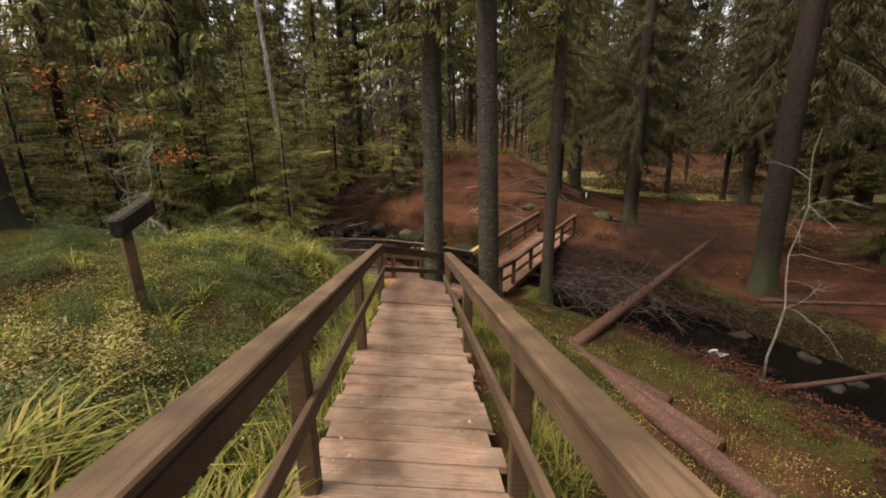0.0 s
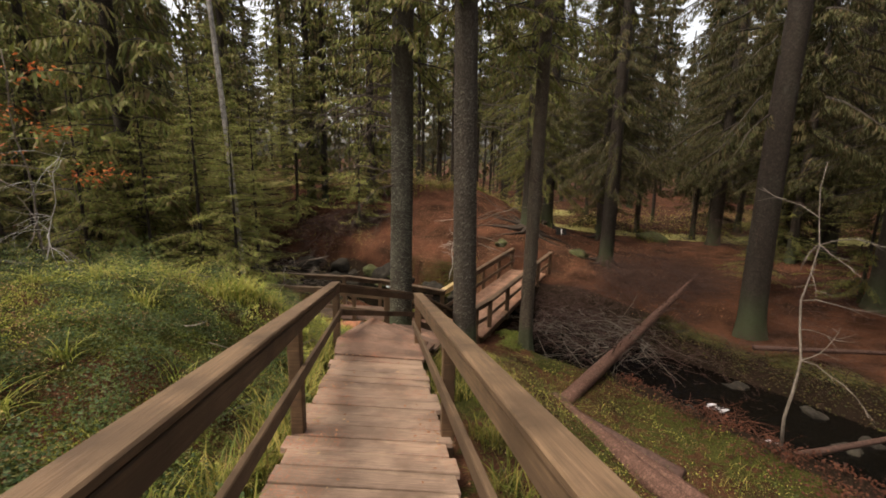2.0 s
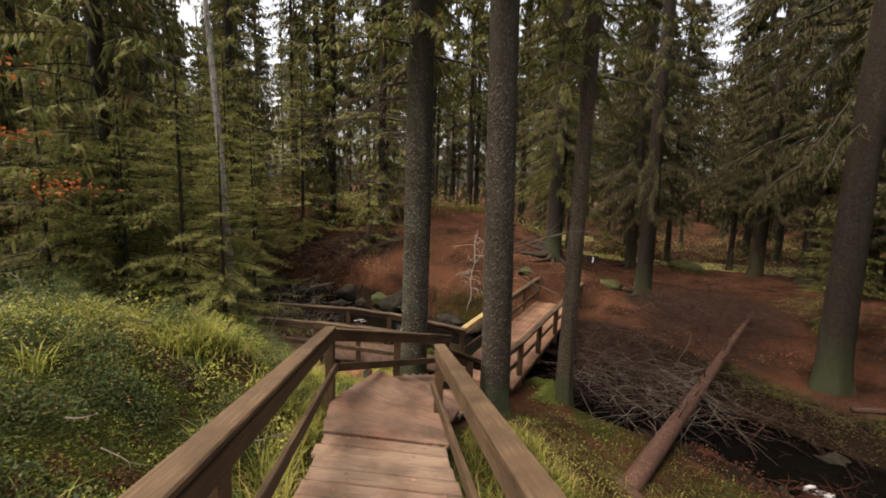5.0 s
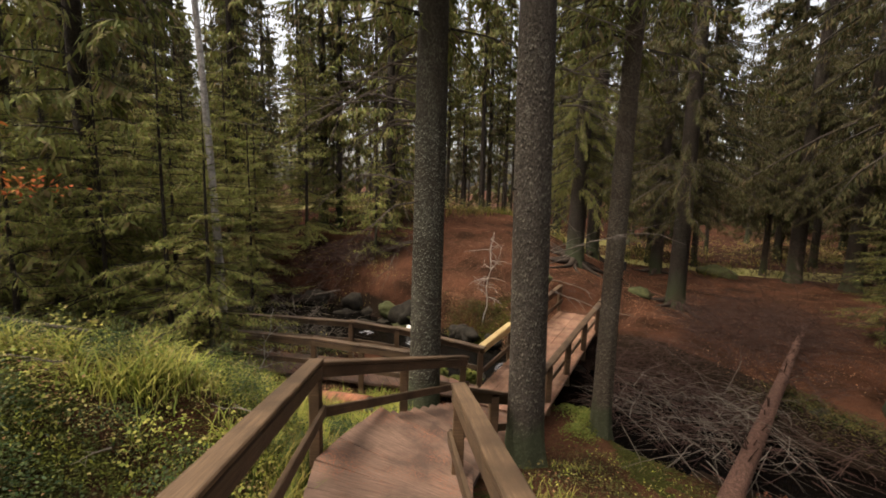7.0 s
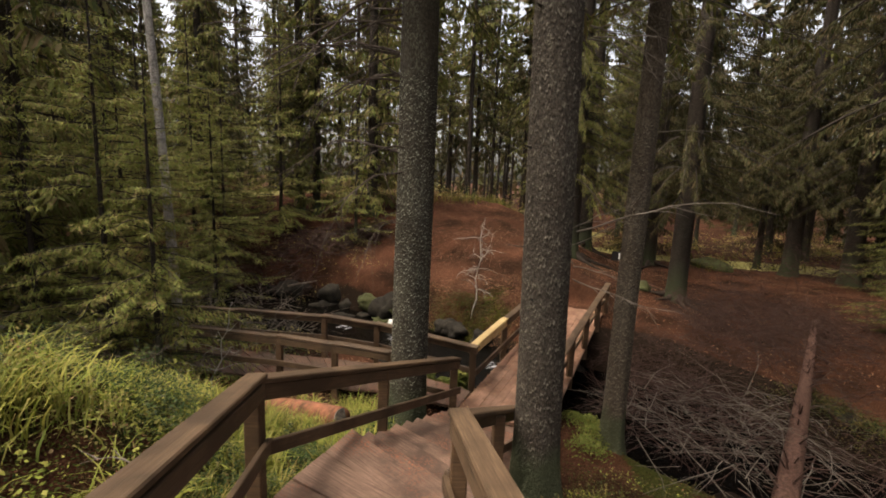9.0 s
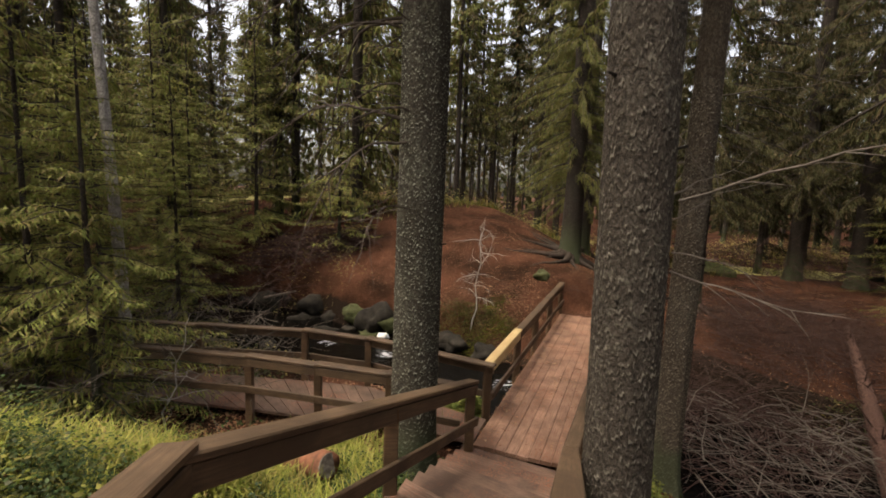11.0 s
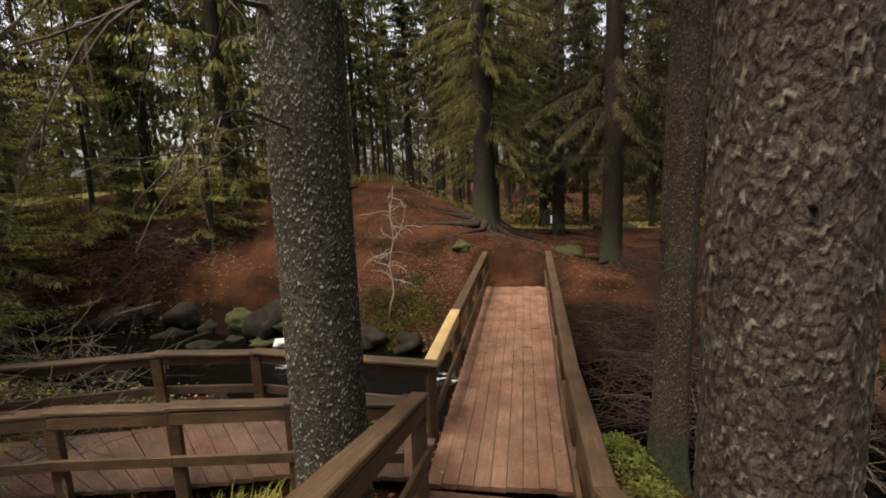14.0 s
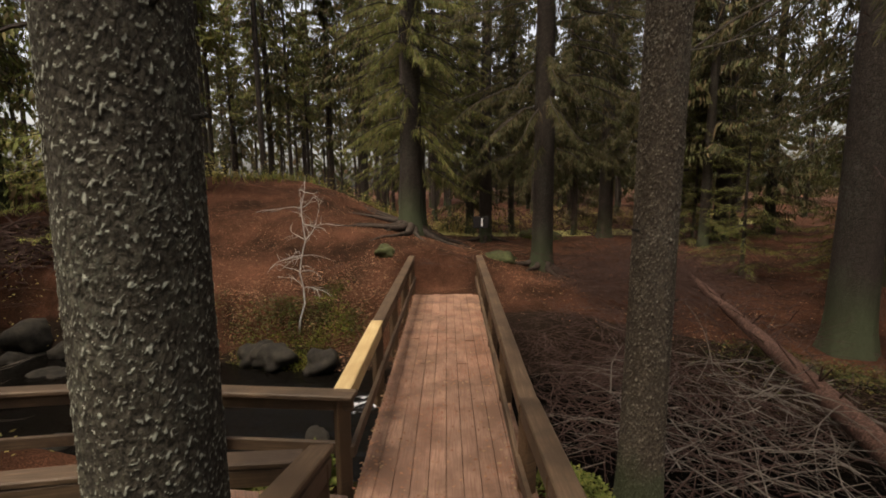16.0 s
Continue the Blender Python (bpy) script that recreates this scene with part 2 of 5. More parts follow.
WHITE_STONE = plain_material("pale_stone", (0.5, 0.5, 0.48), (0.75, 0.75, 0.73), 6)
SIGN = plain_material("dark_sign_wood", (0.010, 0.008, 0.006), (0.038, 0.031, 0.024), 12)
SIGN_WHITE = plain_material("white_sign_paint", (0.6, 0.6, 0.58), (0.75, 0.75, 0.72), 10)
MOSS = leaf_material("mound_moss", [(0.040, 0.046, 0.008), (0.072, 0.076, 0.012), (0.105, 0.105, 0.02), (0.055, 0.06, 0.010)], 0.8, 0.2, [(0.36, (0.75, 0.42, 0.9)), (0.44, (0.62, 0.72, 0.8)), (0.55, (1.0, 1.1, 0.9)), (0.66, (1.75, 1.65, 1.1))])
BANK_MOSS = leaf_material("bank_moss", [(0.024, 0.030, 0.006), (0.047, 0.052, 0.010), (0.072, 0.072, 0.014), (0.04, 0.028, 0.013)], 0.8, 0.2)
FROND = leaf_material("withered_red_fronds", [(0.04, 0.014, 0.009), (0.085, 0.030, 0.016), (0.055, 0.022, 0.013), (0.022, 0.011, 0.008)], 0.8, 0.2)
# Plain, lit and shaded copies of one needle colour, chosen by place.
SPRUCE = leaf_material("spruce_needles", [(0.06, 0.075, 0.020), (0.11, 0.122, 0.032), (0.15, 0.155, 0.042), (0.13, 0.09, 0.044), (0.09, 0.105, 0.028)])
SPRUCE_LIT = leaf_material("lit_spruce_needles", [(0.095, 0.122, 0.030), (0.16, 0.185, 0.045), (0.22, 0.24, 0.06), (0.21, 0.15, 0.065), (0.135, 0.16, 0.04), (0.18, 0.125, 0.06)])
SPRUCE_SHADED = leaf_material("shaded_spruce_needles", [(0.026, 0.03, 0.011), (0.048, 0.052, 0.018), (0.075, 0.066, 0.026), (0.095, 0.062, 0.034)])
GRASS = leaf_material("sedge_grass", [(0.04, 0.056, 0.009), (0.09, 0.105, 0.017), (0.18, 0.165, 0.035), (0.25, 0.195, 0.058), (0.065, 0.085, 0.013), (0.14, 0.095, 0.038)], 0.6, 0.25)
BERRY = leaf_material("bilberry_leaves", [(0.013, 0.030, 0.009), (0.030, 0.056, 0.016), (0.062, 0.092, 0.026), (0.08, 0.08, 0.024), (0.024, 0.050, 0.022)], 0.5, 0.3)
YELLOW = leaf_material("yellowing_shrub_leaves", [(0.20, 0.17, 0.05), (0.30, 0.25, 0.09), (0.14, 0.13, 0.04), (0.24, 0.15, 0.07)], 0.5, 0.3)
ROWAN = leaf_material("orange_autumn_leaves", [(0.36, 0.085, 0.025), (0.42, 0.15, 0.045), (0.28, 0.06, 0.025)], 0.6, 0.35)
LITTER = leaf_material("fallen_leaves", [(0.18, 0.08, 0.045), (0.28, 0.15, 0.085), (0.13, 0.055, 0.03), (0.30, 0.21, 0.12)], 0.8, 0.1)
LITTER_GREEN = leaf_material("low_herb_leaves", [(0.08, 0.11, 0.022), (0.13, 0.15, 0.034), (0.21, 0.20, 0.055)], 0.7, 0.3)
# Grass colours raised to stand for the stronger light on the mound.
GRASS_BRIGHTENED = leaf_material("brightened_yellow_green_grass", [(0.12, 0.15, 0.025), (0.22, 0.24, 0.045), (0.34, 0.31, 0.08), (0.16, 0.20, 0.035), (0.28, 0.22, 0.08)], 0.55, 0.35)
BANK_HERB = leaf_material("dark_bank_herbs", [(0.02, 0.03, 0.008), (0.045, 0.05, 0.014), (0.09, 0.075, 0.02), (0.06, 0.032, 0.018)], 0.6, 0.2)
# Darker than the main deck boards, with a little more litter.
SIDE_BOARD = wood_material("dark_side_board", (0.055, 0.034, 0.024), (0.125, 0.078, 0.055), (0.20, 0.13, 0.095), litter=0.9)
STEP = wood_material("worn_lower_step", (0.06, 0.036, 0.025), (0.15, 0.092, 0.064), (0.23, 0.15, 0.108), litter=0.9)
BRIDGE = wood_material("reddish_bridge_plank", (0.125, 0.068, 0.043), (0.28, 0.16, 0.108), (0.375, 0.23, 0.162), litter=0.95)
GROUND = ground_material()
WATER = water_material()


# ---- mesh helpers ----
def part(name, data, mat, parent=None, label=""):
    """Link a bmesh or a mesh as one object, under a thing or part where one is given."""
    if isinstance(data, bmesh.types.BMesh):
        me = bpy.data.meshes.new(name)
        data.to_mesh(me)
        data.free()
    else:
        me = data
    if mat is not None and not me.materials:
        me.materials.append(mat)
    ob = new(name, me)
    if parent is not None:
        ob.parent = parent
    if label:
        tagged(ob, label)
    return ob


def thing(name, label, category, group="", at=(0, 0, 0), kind=""):
    ob = new(name)
    ob.location = at
    ob.empty_display_size = 0.1
    return tagged(ob, label, category, group, kind)


def raw_mesh(name, verts, faces, smooth=False):
    me = bpy.data.meshes.new(name)
    me.from_pydata([tuple(map(float, v)) for v in verts], [], [tuple(map(int, f)) for f in faces])
    if smooth:
        me.shade_smooth()
    return me


def fast_mesh(name, verts, quads):
    """Mesh from numpy arrays: verts (n, 3), quads (m, 3 or 4)."""
    me = bpy.data.meshes.new(name)
    k = quads.shape[1]
    me.vertices.add(len(verts))
    me.vertices.foreach_set("co", np.ascontiguousarray(verts, dtype=np.float32).ravel())
    me.loops.add(quads.size)
    me.loops.foreach_set("vertex_index", np.ascontiguousarray(quads, dtype=np.int32).ravel())
    me.polygons.add(len(quads))
    me.polygons.foreach_set("loop_start", np.arange(0, quads.size, k, dtype=np.int32))
    me.update(calc_edges=True)
    return me


def beam_mesh(length, w, h, bevel=0.006, sag=0.0):
    """A sawn board along x from 0 to length, centred in y and z, with eased edges."""
    bm = bmesh.new()
    bmesh.ops.create_cube(bm, size=1.0)
    bmesh.ops.scale(bm, vec=(length, w, h), verts=bm.verts)
    bmesh.ops.translate(bm, vec=(length / 2, 0, 0), verts=bm.verts)
    bmesh.ops.bevel(bm, geom=bm.edges[:], offset=bevel, segments=1, affect="EDGES")
    return bm


def along(p, q, roll_up=(0, 0, 1)):
    """Pose whose x axis runs from p to q and whose z axis stays near up."""
    p, q = Vector(p), Vector(q)
    x = (q - p).normalized()
    y = Vector(roll_up).cross(x).normalized()
    z = x.cross(y)
    m = Matrix((x, y, z)).transposed().to_4x4()
    m.translation = p
    return m


def beam(name, p, q, w, h, mat, parent=None, label="", bevel=0.006):
    ob = part(name, beam_mesh((Vector(q) - Vector(p)).length, w, h, bevel), mat, parent, label)
    m = along(p, q)
    ob.matrix_local = (Matrix.Translation(-Vector(parent.location)) @ m) if parent is not None else m
    return ob


def tube(path, radii, sides=8, wobble=0.0, cap=True):
    """A tapered round limb along a list of points: verts and faces."""
    verts, faces = [], []
    pts = [Vector(p) for p in path]
    for i, p in enumerate(pts):
        t = (pts[min(i + 1, len(pts) - 1)] - pts[max(i - 1, 0)]).normalized()
        a = t.cross(Vector((0.3, 0.9, 0.31)))
        a = a.normalized() if a.length > 1e-4 else Vector((1, 0, 0))
        b = t.cross(a)
        for k in range(sides):
            th = 2 * math.pi * k / sides
            r = radii[i] * (1 + wobble * (random.random() - 0.5))
            verts.append(p + (a * math.cos(th) + b * math.sin(th)) * r)
    n = len(pts)
    for i in range(n - 1):
        for k in range(sides):
            k2 = (k + 1) % sides
            faces.append((i * sides + k, i * sides + k2, (i + 1) * sides + k2, (i + 1) * sides + k))
    if cap:
        faces.append(tuple(range(sides))[::-1])
        faces.append(tuple((n - 1) * sides + k for k in range(sides)))
    return verts, faces


def gather(pieces):
    """Join several (verts, faces) into one."""
    V, F = [], []
    for v, f in pieces:
        o = len(V)
        V += list(v)
        F += [tuple(i + o for i in q) for q in f]
    return V, F


def smooth(a, b, x):
    t = np.clip((x - a) / (b - a), 0, 1)
    return t * t * (3 - 2 * t)


# ---- terrain ----
STREAM = [(-34, 26), (-14, 19.6), (-5.5, 17.2), (-1.2, 15.2), (1.6, 13.3), (3.6, 11.9), (4.75, 10.2), (5.55, 8.9), (6.4, 7.6), (7.1, 6.1), (8.6, 3.3), (13, 1.0), (32, -5)]
DECK_LINE = [(-0.08, -3.0, 0.82), (-0.2, 1.7, -0.14), (-0.42, 6.0, -1.03), (-0.3, 7.3, -1.25), (0.7, 9.6, -2.2)]
BRIDGE_Z, WATER_Z = -2.27, -3.05


def seg_dist(x, y, pts):
    best, where = np.full(np.shape(x), 1e9), np.zeros(np.shape(x))
    for i in range(len(pts) - 1):
        (ax, ay), (bx, by) = pts[i][:2], pts[i + 1][:2]
        dx, dy = bx - ax, by - ay
        t = np.clip(((x - ax) * dx + (y - ay) * dy) / (dx * dx + dy * dy), 0, 1)
        dd = np.hypot(x - ax - t * dx, y - ay - t * dy)
        where = np.where(dd < best, i + t, where)
        best = np.minimum(best, dd)
    return best, where


def wave(x, y, s, seed):
    return (np.sin(x * s * 1.13 + seed * 1.7 + 1.3 * np.sin(y * s * 0.71 + seed)) + np.sin(y * s * 0.97 + seed * 2.3 + 1.1 * np.sin(x * s * 0.83 + 2 * seed)) + np.sin((x + y) * s * 0.61 + seed * 0.7)) / 3


def stream_side(x, y):
    """Positive beyond the stream (the far bank), negative on the near bank."""
    best, sign = np.full(np.shape(x), 1e9), np.zeros(np.shape(x))
    for i in range(len(STREAM) - 1):
        (ax, ay), (bx, by) = STREAM[i], STREAM[i + 1]
        dx, dy = bx - ax, by - ay
        t = np.clip(((x - ax) * dx + (y - ay) * dy) / (dx * dx + dy * dy), 0, 1)
        dd = np.hypot(x - ax - t * dx, y - ay - t * dy)
        s = np.sign(dx * (y - ay) - dy * (x - ax))
        sign = np.where(dd < best, s, sign)
        best = np.minimum(best, dd)
    return sign * best


def ground_z(x, y):
    x, y = np.asarray(x, float), np.asarray(y, float)
    base = np.interp(y, [-40, -3, 0, 4, 7, 8.5, 10, 11.5, 13], [3.2, 0.7, 0.05, -0.78, -1.4, -1.85, -2.42, -2.62, -2.75])
    mound = smooth(-0.9, -3.0, x) * np.interp(y, [-8, 0, 3, 5.5, 7.2, 8.4, 9.4, 10.5, 12], [0.5, 0.35, 0.42, 0.98, 1.12, 0.8, 0.32, 0.0, 0.0])
    left = smooth(-3, -14, x) * smooth(12, 4, y) * 1.2
    right = -smooth(0.5, 3.0, x) * np.interp(y, [-10, 0, 4, 7, 9, 10.5], [2.6, 2.4, 1.75, 1.05, 0.6, 0.15])
    near = np.maximum(base + mound + left + right, -2.72 - 0.0 * x)
    near = np.where(x > 3.2, np.minimum(near, -2.55 + 0.05 * wave(x, y, 1.3, 3)), near)
    sd = stream_side(x, y)
    rise = np.maximum(sd - 1.2, 0)
    far = -2.52 + 0.22 * np.minimum(rise, 3) * smooth(7.5, 2.5, x) + 0.10 * np.minimum(rise, 7) * smooth(9, 3, x) + 0.02 * np.minimum(rise, 9)
    hill = 0.85 * np.exp(-(((x - 1.5) / 4.6) ** 2 + ((y - 22.5) / 4.6) ** 2)) + 0.9 * np.exp(-(((x + 6) / 7) ** 2 + ((y - 27) / 7) ** 2))
    far = far + hill - 0.32 * np.exp(-((x - 8.2) ** 2 + (y - 10.6) ** 2) / 4.0)
    z = np.where(sd > 0, far, near)
    z = z + (0.08 * wave(x, y, 2.3, 7) + 0.07 * wave(x, y, 4.6, 8)) * smooth(-1.0, -2.0, x) * (sd < 0) + 0.05 * wave(x, y, 1.9, 1) + 0.03 * wave(x, y, 4.7, 2)
    d = np.abs(sd)
    wet = 1.15 + 0.28 * wave(x, y, 1.4, 5) + 1.3 * np.exp(-((x + 3.8) ** 2 + (y - 17.5) ** 2) / 3.6)
    k = smooth(wet + np.where(x > 3.5, 0.42, 0.75), wet - 0.15, d)
    z = z * (1 - k) + (WATER_Z - 0.22) * k
    for pts, half, gap in ((DECK_LINE, 0.75, 0.2), ([(0.9, 9.6, -2.24), (1.9, 11.2, -2.24)], 0.9, 0.25), ([(3.4, 14.0, -2.24), (4.05, 15.1, -2.24)], 0.8, 0.12), ([(0.6, 10.6, -2.3), (-1.3, 11.6, -2.42), (-9, 13.2, -2.5)], 0.7, 0.12)):
        dd, w = seg_dist(x, y, pts)
        lim = np.interp(w, range(len(pts)), [p[2] for p in pts]) - gap
        f = smooth(half + 0.5, half, dd)
        z = np.where(z > lim, z * (1 - f) + lim * f, z)
    return z


def gz(x, y):
    return float(ground_z(np.array([x]), np.array([y]))[0])


def ground_sheet():
    near_x = np.concatenate([np.linspace(-400, -40, 12), np.linspace(-36, -14, 20), np.linspace(-13, 16, 240), np.linspace(17, 40, 20), np.linspace(46, 400, 12)])
    near_y = np.concatenate([np.linspace(-300, -20, 10), np.linspace(-17, -4, 18), np.linspace(-3.5, 28, 260), np.linspace(29, 60, 24), np.linspace(68, 500, 12)])
    X, Y = np.meshgrid(near_x, near_y)
    Zg = ground_z(X, Y)
    nx, ny = len(near_x), len(near_y)
    idx = np.arange(nx * ny).reshape(ny, nx)
    quads = np.stack([idx[:-1, :-1], idx[:-1, 1:], idx[1:, 1:], idx[1:, :-1]], -1).reshape(-1, 4)
    me = fast_mesh("ground", np.stack([X, Y, Zg], -1).reshape(-1, 3), quads)
    sd = stream_side(X, Y)
    nearside = sd < 0
    moss = np.where(nearside, np.where(X > 0.6, 0.48, 0.55) + 0.22 * wave(X, Y, 2.1, 9), 0.12 + 0.14 * wave(X, Y, 0.9, 4))
    path, _ = seg_dist(X, Y, [(2.2, 7.4), (1.7, 8.6), (1.9, 9.8)])
    moss = np.where(nearside, moss - 0.7 * smooth(0.7, 0.3, path), moss)
    moss = np.where(nearside & (Y > 10.3) & (X < 0.5), 0.25, moss)
    moss = np.where(~nearside & (X > 5) & (Y > 17), 0.3, moss)
    pale, _ = seg_dist(X, Y, [(7, 26), (10.5, 23.8), (14, 22.2), (18, 21.2), (30, 22)])
    pale = smooth(1.7, 0.4, pale) * (sd > 0)
    far_left, _ = seg_dist(X, Y, [(-8, 27), (1, 30), (10, 33)])
    pale = np.maximum(pale, smooth(3, 1, far_left))
    wet = smooth(np.where(X > 3.5, 2.5, 1.5), np.where(X > 3.5, 1.5, 1.1), np.abs(sd) - 1.3 * np.exp(-((X + 3.8) ** 2 + (Y - 17.5) ** 2) / 3.6))
    # The dark soil colour also covers the near bank's right side in patches.
    wet = np.maximum(wet, nearside * 0.42 * smooth(2.4, 4.4, X))
    for name, arr in (("moss", moss), ("pale", pale), ("wet", wet)):
        a = me.attributes.new(name, "FLOAT", "POINT")
        a.data.foreach_set("value", arr.astype(np.float32).ravel())
    me.shade_smooth()
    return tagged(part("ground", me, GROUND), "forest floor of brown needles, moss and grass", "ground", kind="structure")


def water_sheet():
    """Stream surface: a ribbon along the bed, rippled where it runs over stones."""
    pts = STREAM
    rows = []
    for i in range(len(pts) - 1):
        n = max(3, int(math.dist(pts[i], pts[i + 1]) / 0.25))
        n = min(n, 30)
        for k in range(n):
            t = k / n
            rows.append((pts[i][0] + (pts[i + 1][0] - pts[i][0]) * t, pts[i][1] + (pts[i + 1][1] - pts[i][1]) * t))
    rows.append(pts[-1])
    C = np.array(rows)
    T = np.gradient(C, axis=0)
    for _ in range(6):
        T[1:-1] = (T[:-2] + T[1:-1] + T[2:]) / 3
    T /= np.linalg.norm(T, axis=1)[:, None]
    N = np.stack([-T[:, 1], T[:, 0]], 1)
    w = np.linspace(-3.3, 3.3, 34)
    P = C[:, None, :] + N[:, None, :] * w[None, :, None]
    zz = WATER_Z + 0.008 * wave(P[..., 0], P[..., 1], 6, 3) + 0.006 * wave(P[..., 0], P[..., 1], 14, 4)
    V = np.concatenate([P, zz[..., None]], -1).reshape(-1, 3)
    idx = np.arange(len(C) * len(w)).reshape(len(C), len(w))
    q = np.stack([idx[:-1, :-1], idx[1:, :-1], idx[1:, 1:], idx[:-1, 1:]], -1).reshape(-1, 4)
    me = fast_mesh("stream", V, q)
    foam_glint = np.zeros(len(V))
    # Spots near x 5.6 paint ripple highlights on the water; the others are foam.
    for fx, fy, r in ((-0.6, 15.0, 0.6), (1.6, 13.4, 0.7), (5.6, 8.15, 0.34), (5.75, 7.1, 0.32), (-1.9, 15.7, 0.5)):
        foam_glint = np.maximum(foam_glint, smooth(r, 0.2, np.hypot(V[:, 0] - fx, V[:, 1] - fy)))
    a = me.attributes.new("foam_glint", "FLOAT", "POINT")
    a.data.foreach_set("value", foam_glint.astype(np.float32))
    me.shade_smooth()
    return tagged(part("water", me, WATER), "dark shallow forest stream with small riffles", "water", kind="structure")


ground_sheet()
water_sheet()


# ---- railings ----
def railing(label, tops, posts, height, mid_drop=0.42, inner=1, caps=None, cap_w=0.118, post_size=0.09, no_mid=False, base=None):
    """Posts under a straight or bent handrail. tops: points on top of the cap; posts: (x, y) with base z; inner: side on which the boards are nailed."""
    r = thing("railing", label, "railing", "boardwalk railings", at=tops[0])
    off = Vector(tops[0])
    for (px, py, base_z, top_z) in posts:
        ob = part("post", beam_mesh(top_z - base_z, post_size, post_size, 0.008), POST, r)
        ob.matrix_local = Matrix.Translation(Vector((px, py, base_z)) - off) @ pose(0, 0, 0, 0, -90, random.uniform(-4, 4))
    for i in range(len(tops) - 1):
        p, q = Vector(tops[i]), Vector(tops[i + 1])
        side = Vector((0, 0, 1)).cross((q - p).normalized()).normalized()
        mat = RAIL if not caps or caps[i] is None else caps[i]
        cap = part("rail_cap", beam_mesh((q - p).length + 0.05, cap_w, 0.034, 0.007), mat, r, "new pale pine rail cap" if mat is BLONDE else "")
        m = along(p - (q - p).normalized() * 0.025 - Vector((0, 0, 0.017)), q)
        cap.matrix_local = Matrix.Translation(-off) @ m
        str_ = part("top_rail", beam_mesh((q - p).length, 0.042, 0.095, 0.005), mat, r, "new pale pine rail board" if mat is BLONDE else "")
        a = p - side * 0.03 * inner - Vector((0, 0, 0.084))
        str_.matrix_local = Matrix.Translation(-off) @ along(a, a + (q - p))
        if not no_mid:
            mid = part("mid_rail", beam_mesh((q - p).length, 0.034, 0.085, 0.005), RAIL, r)
            a = p - side * 0.062 * inner - Vector((0, 0, mid_drop))
            mid.matrix_local = Matrix.Translation(-off) @ along(a, a + (q - p))
    return r


def lerp(p, q, t):
    return tuple(a + (b - a) * t for a, b in zip(p, q))


def at_y(p, q, y):
    return lerp(p, q, (y - p[1]) / (q[1] - p[1]))


# corner points of the handrails (top of cap)
L_TOP0, L_CORNER, L_END = (-0.36, -2.2, 1.63), (-1.085, 7.15, -0.39), (0.36, 10.15, -1.52)
R_TOP0, R_CORNER, R_KNEE, R_BEND, R_FAR = (0.57, -2.2, 1.62), (0.05, 6.98, -0.50), (0.89, 8.88, -1.50), (1.66, 10.22, -1.64), (4.55, 15.15, -1.62)
B_NEAR, B_MID, B_FAR = (0.67, 10.91, -1.63), (1.40, 12.20, -1.63), (3.42, 15.75, -1.62)
for_y = lambda p, q, ys, drop: [(at_y(p, q, y)[0], y, at_y(p, q, y)[2] - drop, at_y(p, q, y)[2] - 0.04) for y in ys]

railing("brown stained wooden handrail beside the upper steps", [L_TOP0, L_CORNER], for_y(L_TOP0, L_CORNER, [-0.5, 1.78, 4.05, 7.1], 1.0), 0.9, inner=1)
railing("brown stained wooden handrail beside the upper steps", [R_TOP0, R_CORNER], for_y(R_TOP0, R_CORNER, [-0.5, 1.77, 4.0, 6.92], 1.0), 0.9, inner=-1)
railing("brown stained wooden handrail beside the lower steps", [L_CORNER, L_END], for_y(L_CORNER, L_END, [8.45, 10.08], 0.9), 0.9, inner=1)
railing("brown stained wooden handrail round the foot of the steps", [R_CORNER, R_KNEE, R_BEND], for_y(R_CORNER, R_KNEE, [7.95], 1.0) + for_y(R_KNEE, R_BEND, [8.9, 9.55], 0.9), 0.9, inner=-1)
railing("brown stained wooden handrail of the footbridge", [R_BEND, R_FAR], for_y(R_BEND, R_FAR, [10.25, 11.3, 12.5, 13.8, 15.1], 0.85), 0.8, inner=-1)
railing("footbridge handrail with one new pale pine length", [B_NEAR, B_MID, B_FAR], for_y(B_NEAR, B_FAR, [10.93, 12.2, 13.3, 14.5, 15.7], 0.85), 0.8, inner=1, caps=[BLONDE, None])
N_PTS = [(0.3, 10.42, -1.68), (-0.5, 10.76, -1.68), (-1.35, 11.06, -1.69), (-2.25, 11.4, -1.71), (-3.8, 11.85, -1.76), (-8.5, 13.0, -1.9)]
F_PTS = [(0.72, 10.84, -1.62), (-0.82, 11.98, -1.68), (-1.76, 12.34, -1.68), (-3.4, 12.72, -1.72), (-4.7, 13.05, -1.76), (-9.0, 14.0, -1.9)]
railing("brown stained wooden handrail of the side boardwalk", N_PTS, [(x, y, z - 0.95, z - 0.04) for x, y, z in N_PTS[1:]] + [(-5.6, 12.3, -2.75, -1.84)], 0.75, inner=-1)
railing("brown stained wooden handrail beside the stream", F_PTS, [(x, y, z - 0.85, z - 0.04) for x, y, z in F_PTS[1:]] + [(-0.05, 11.42, -2.6, -1.69)], 0.75, inner=1)


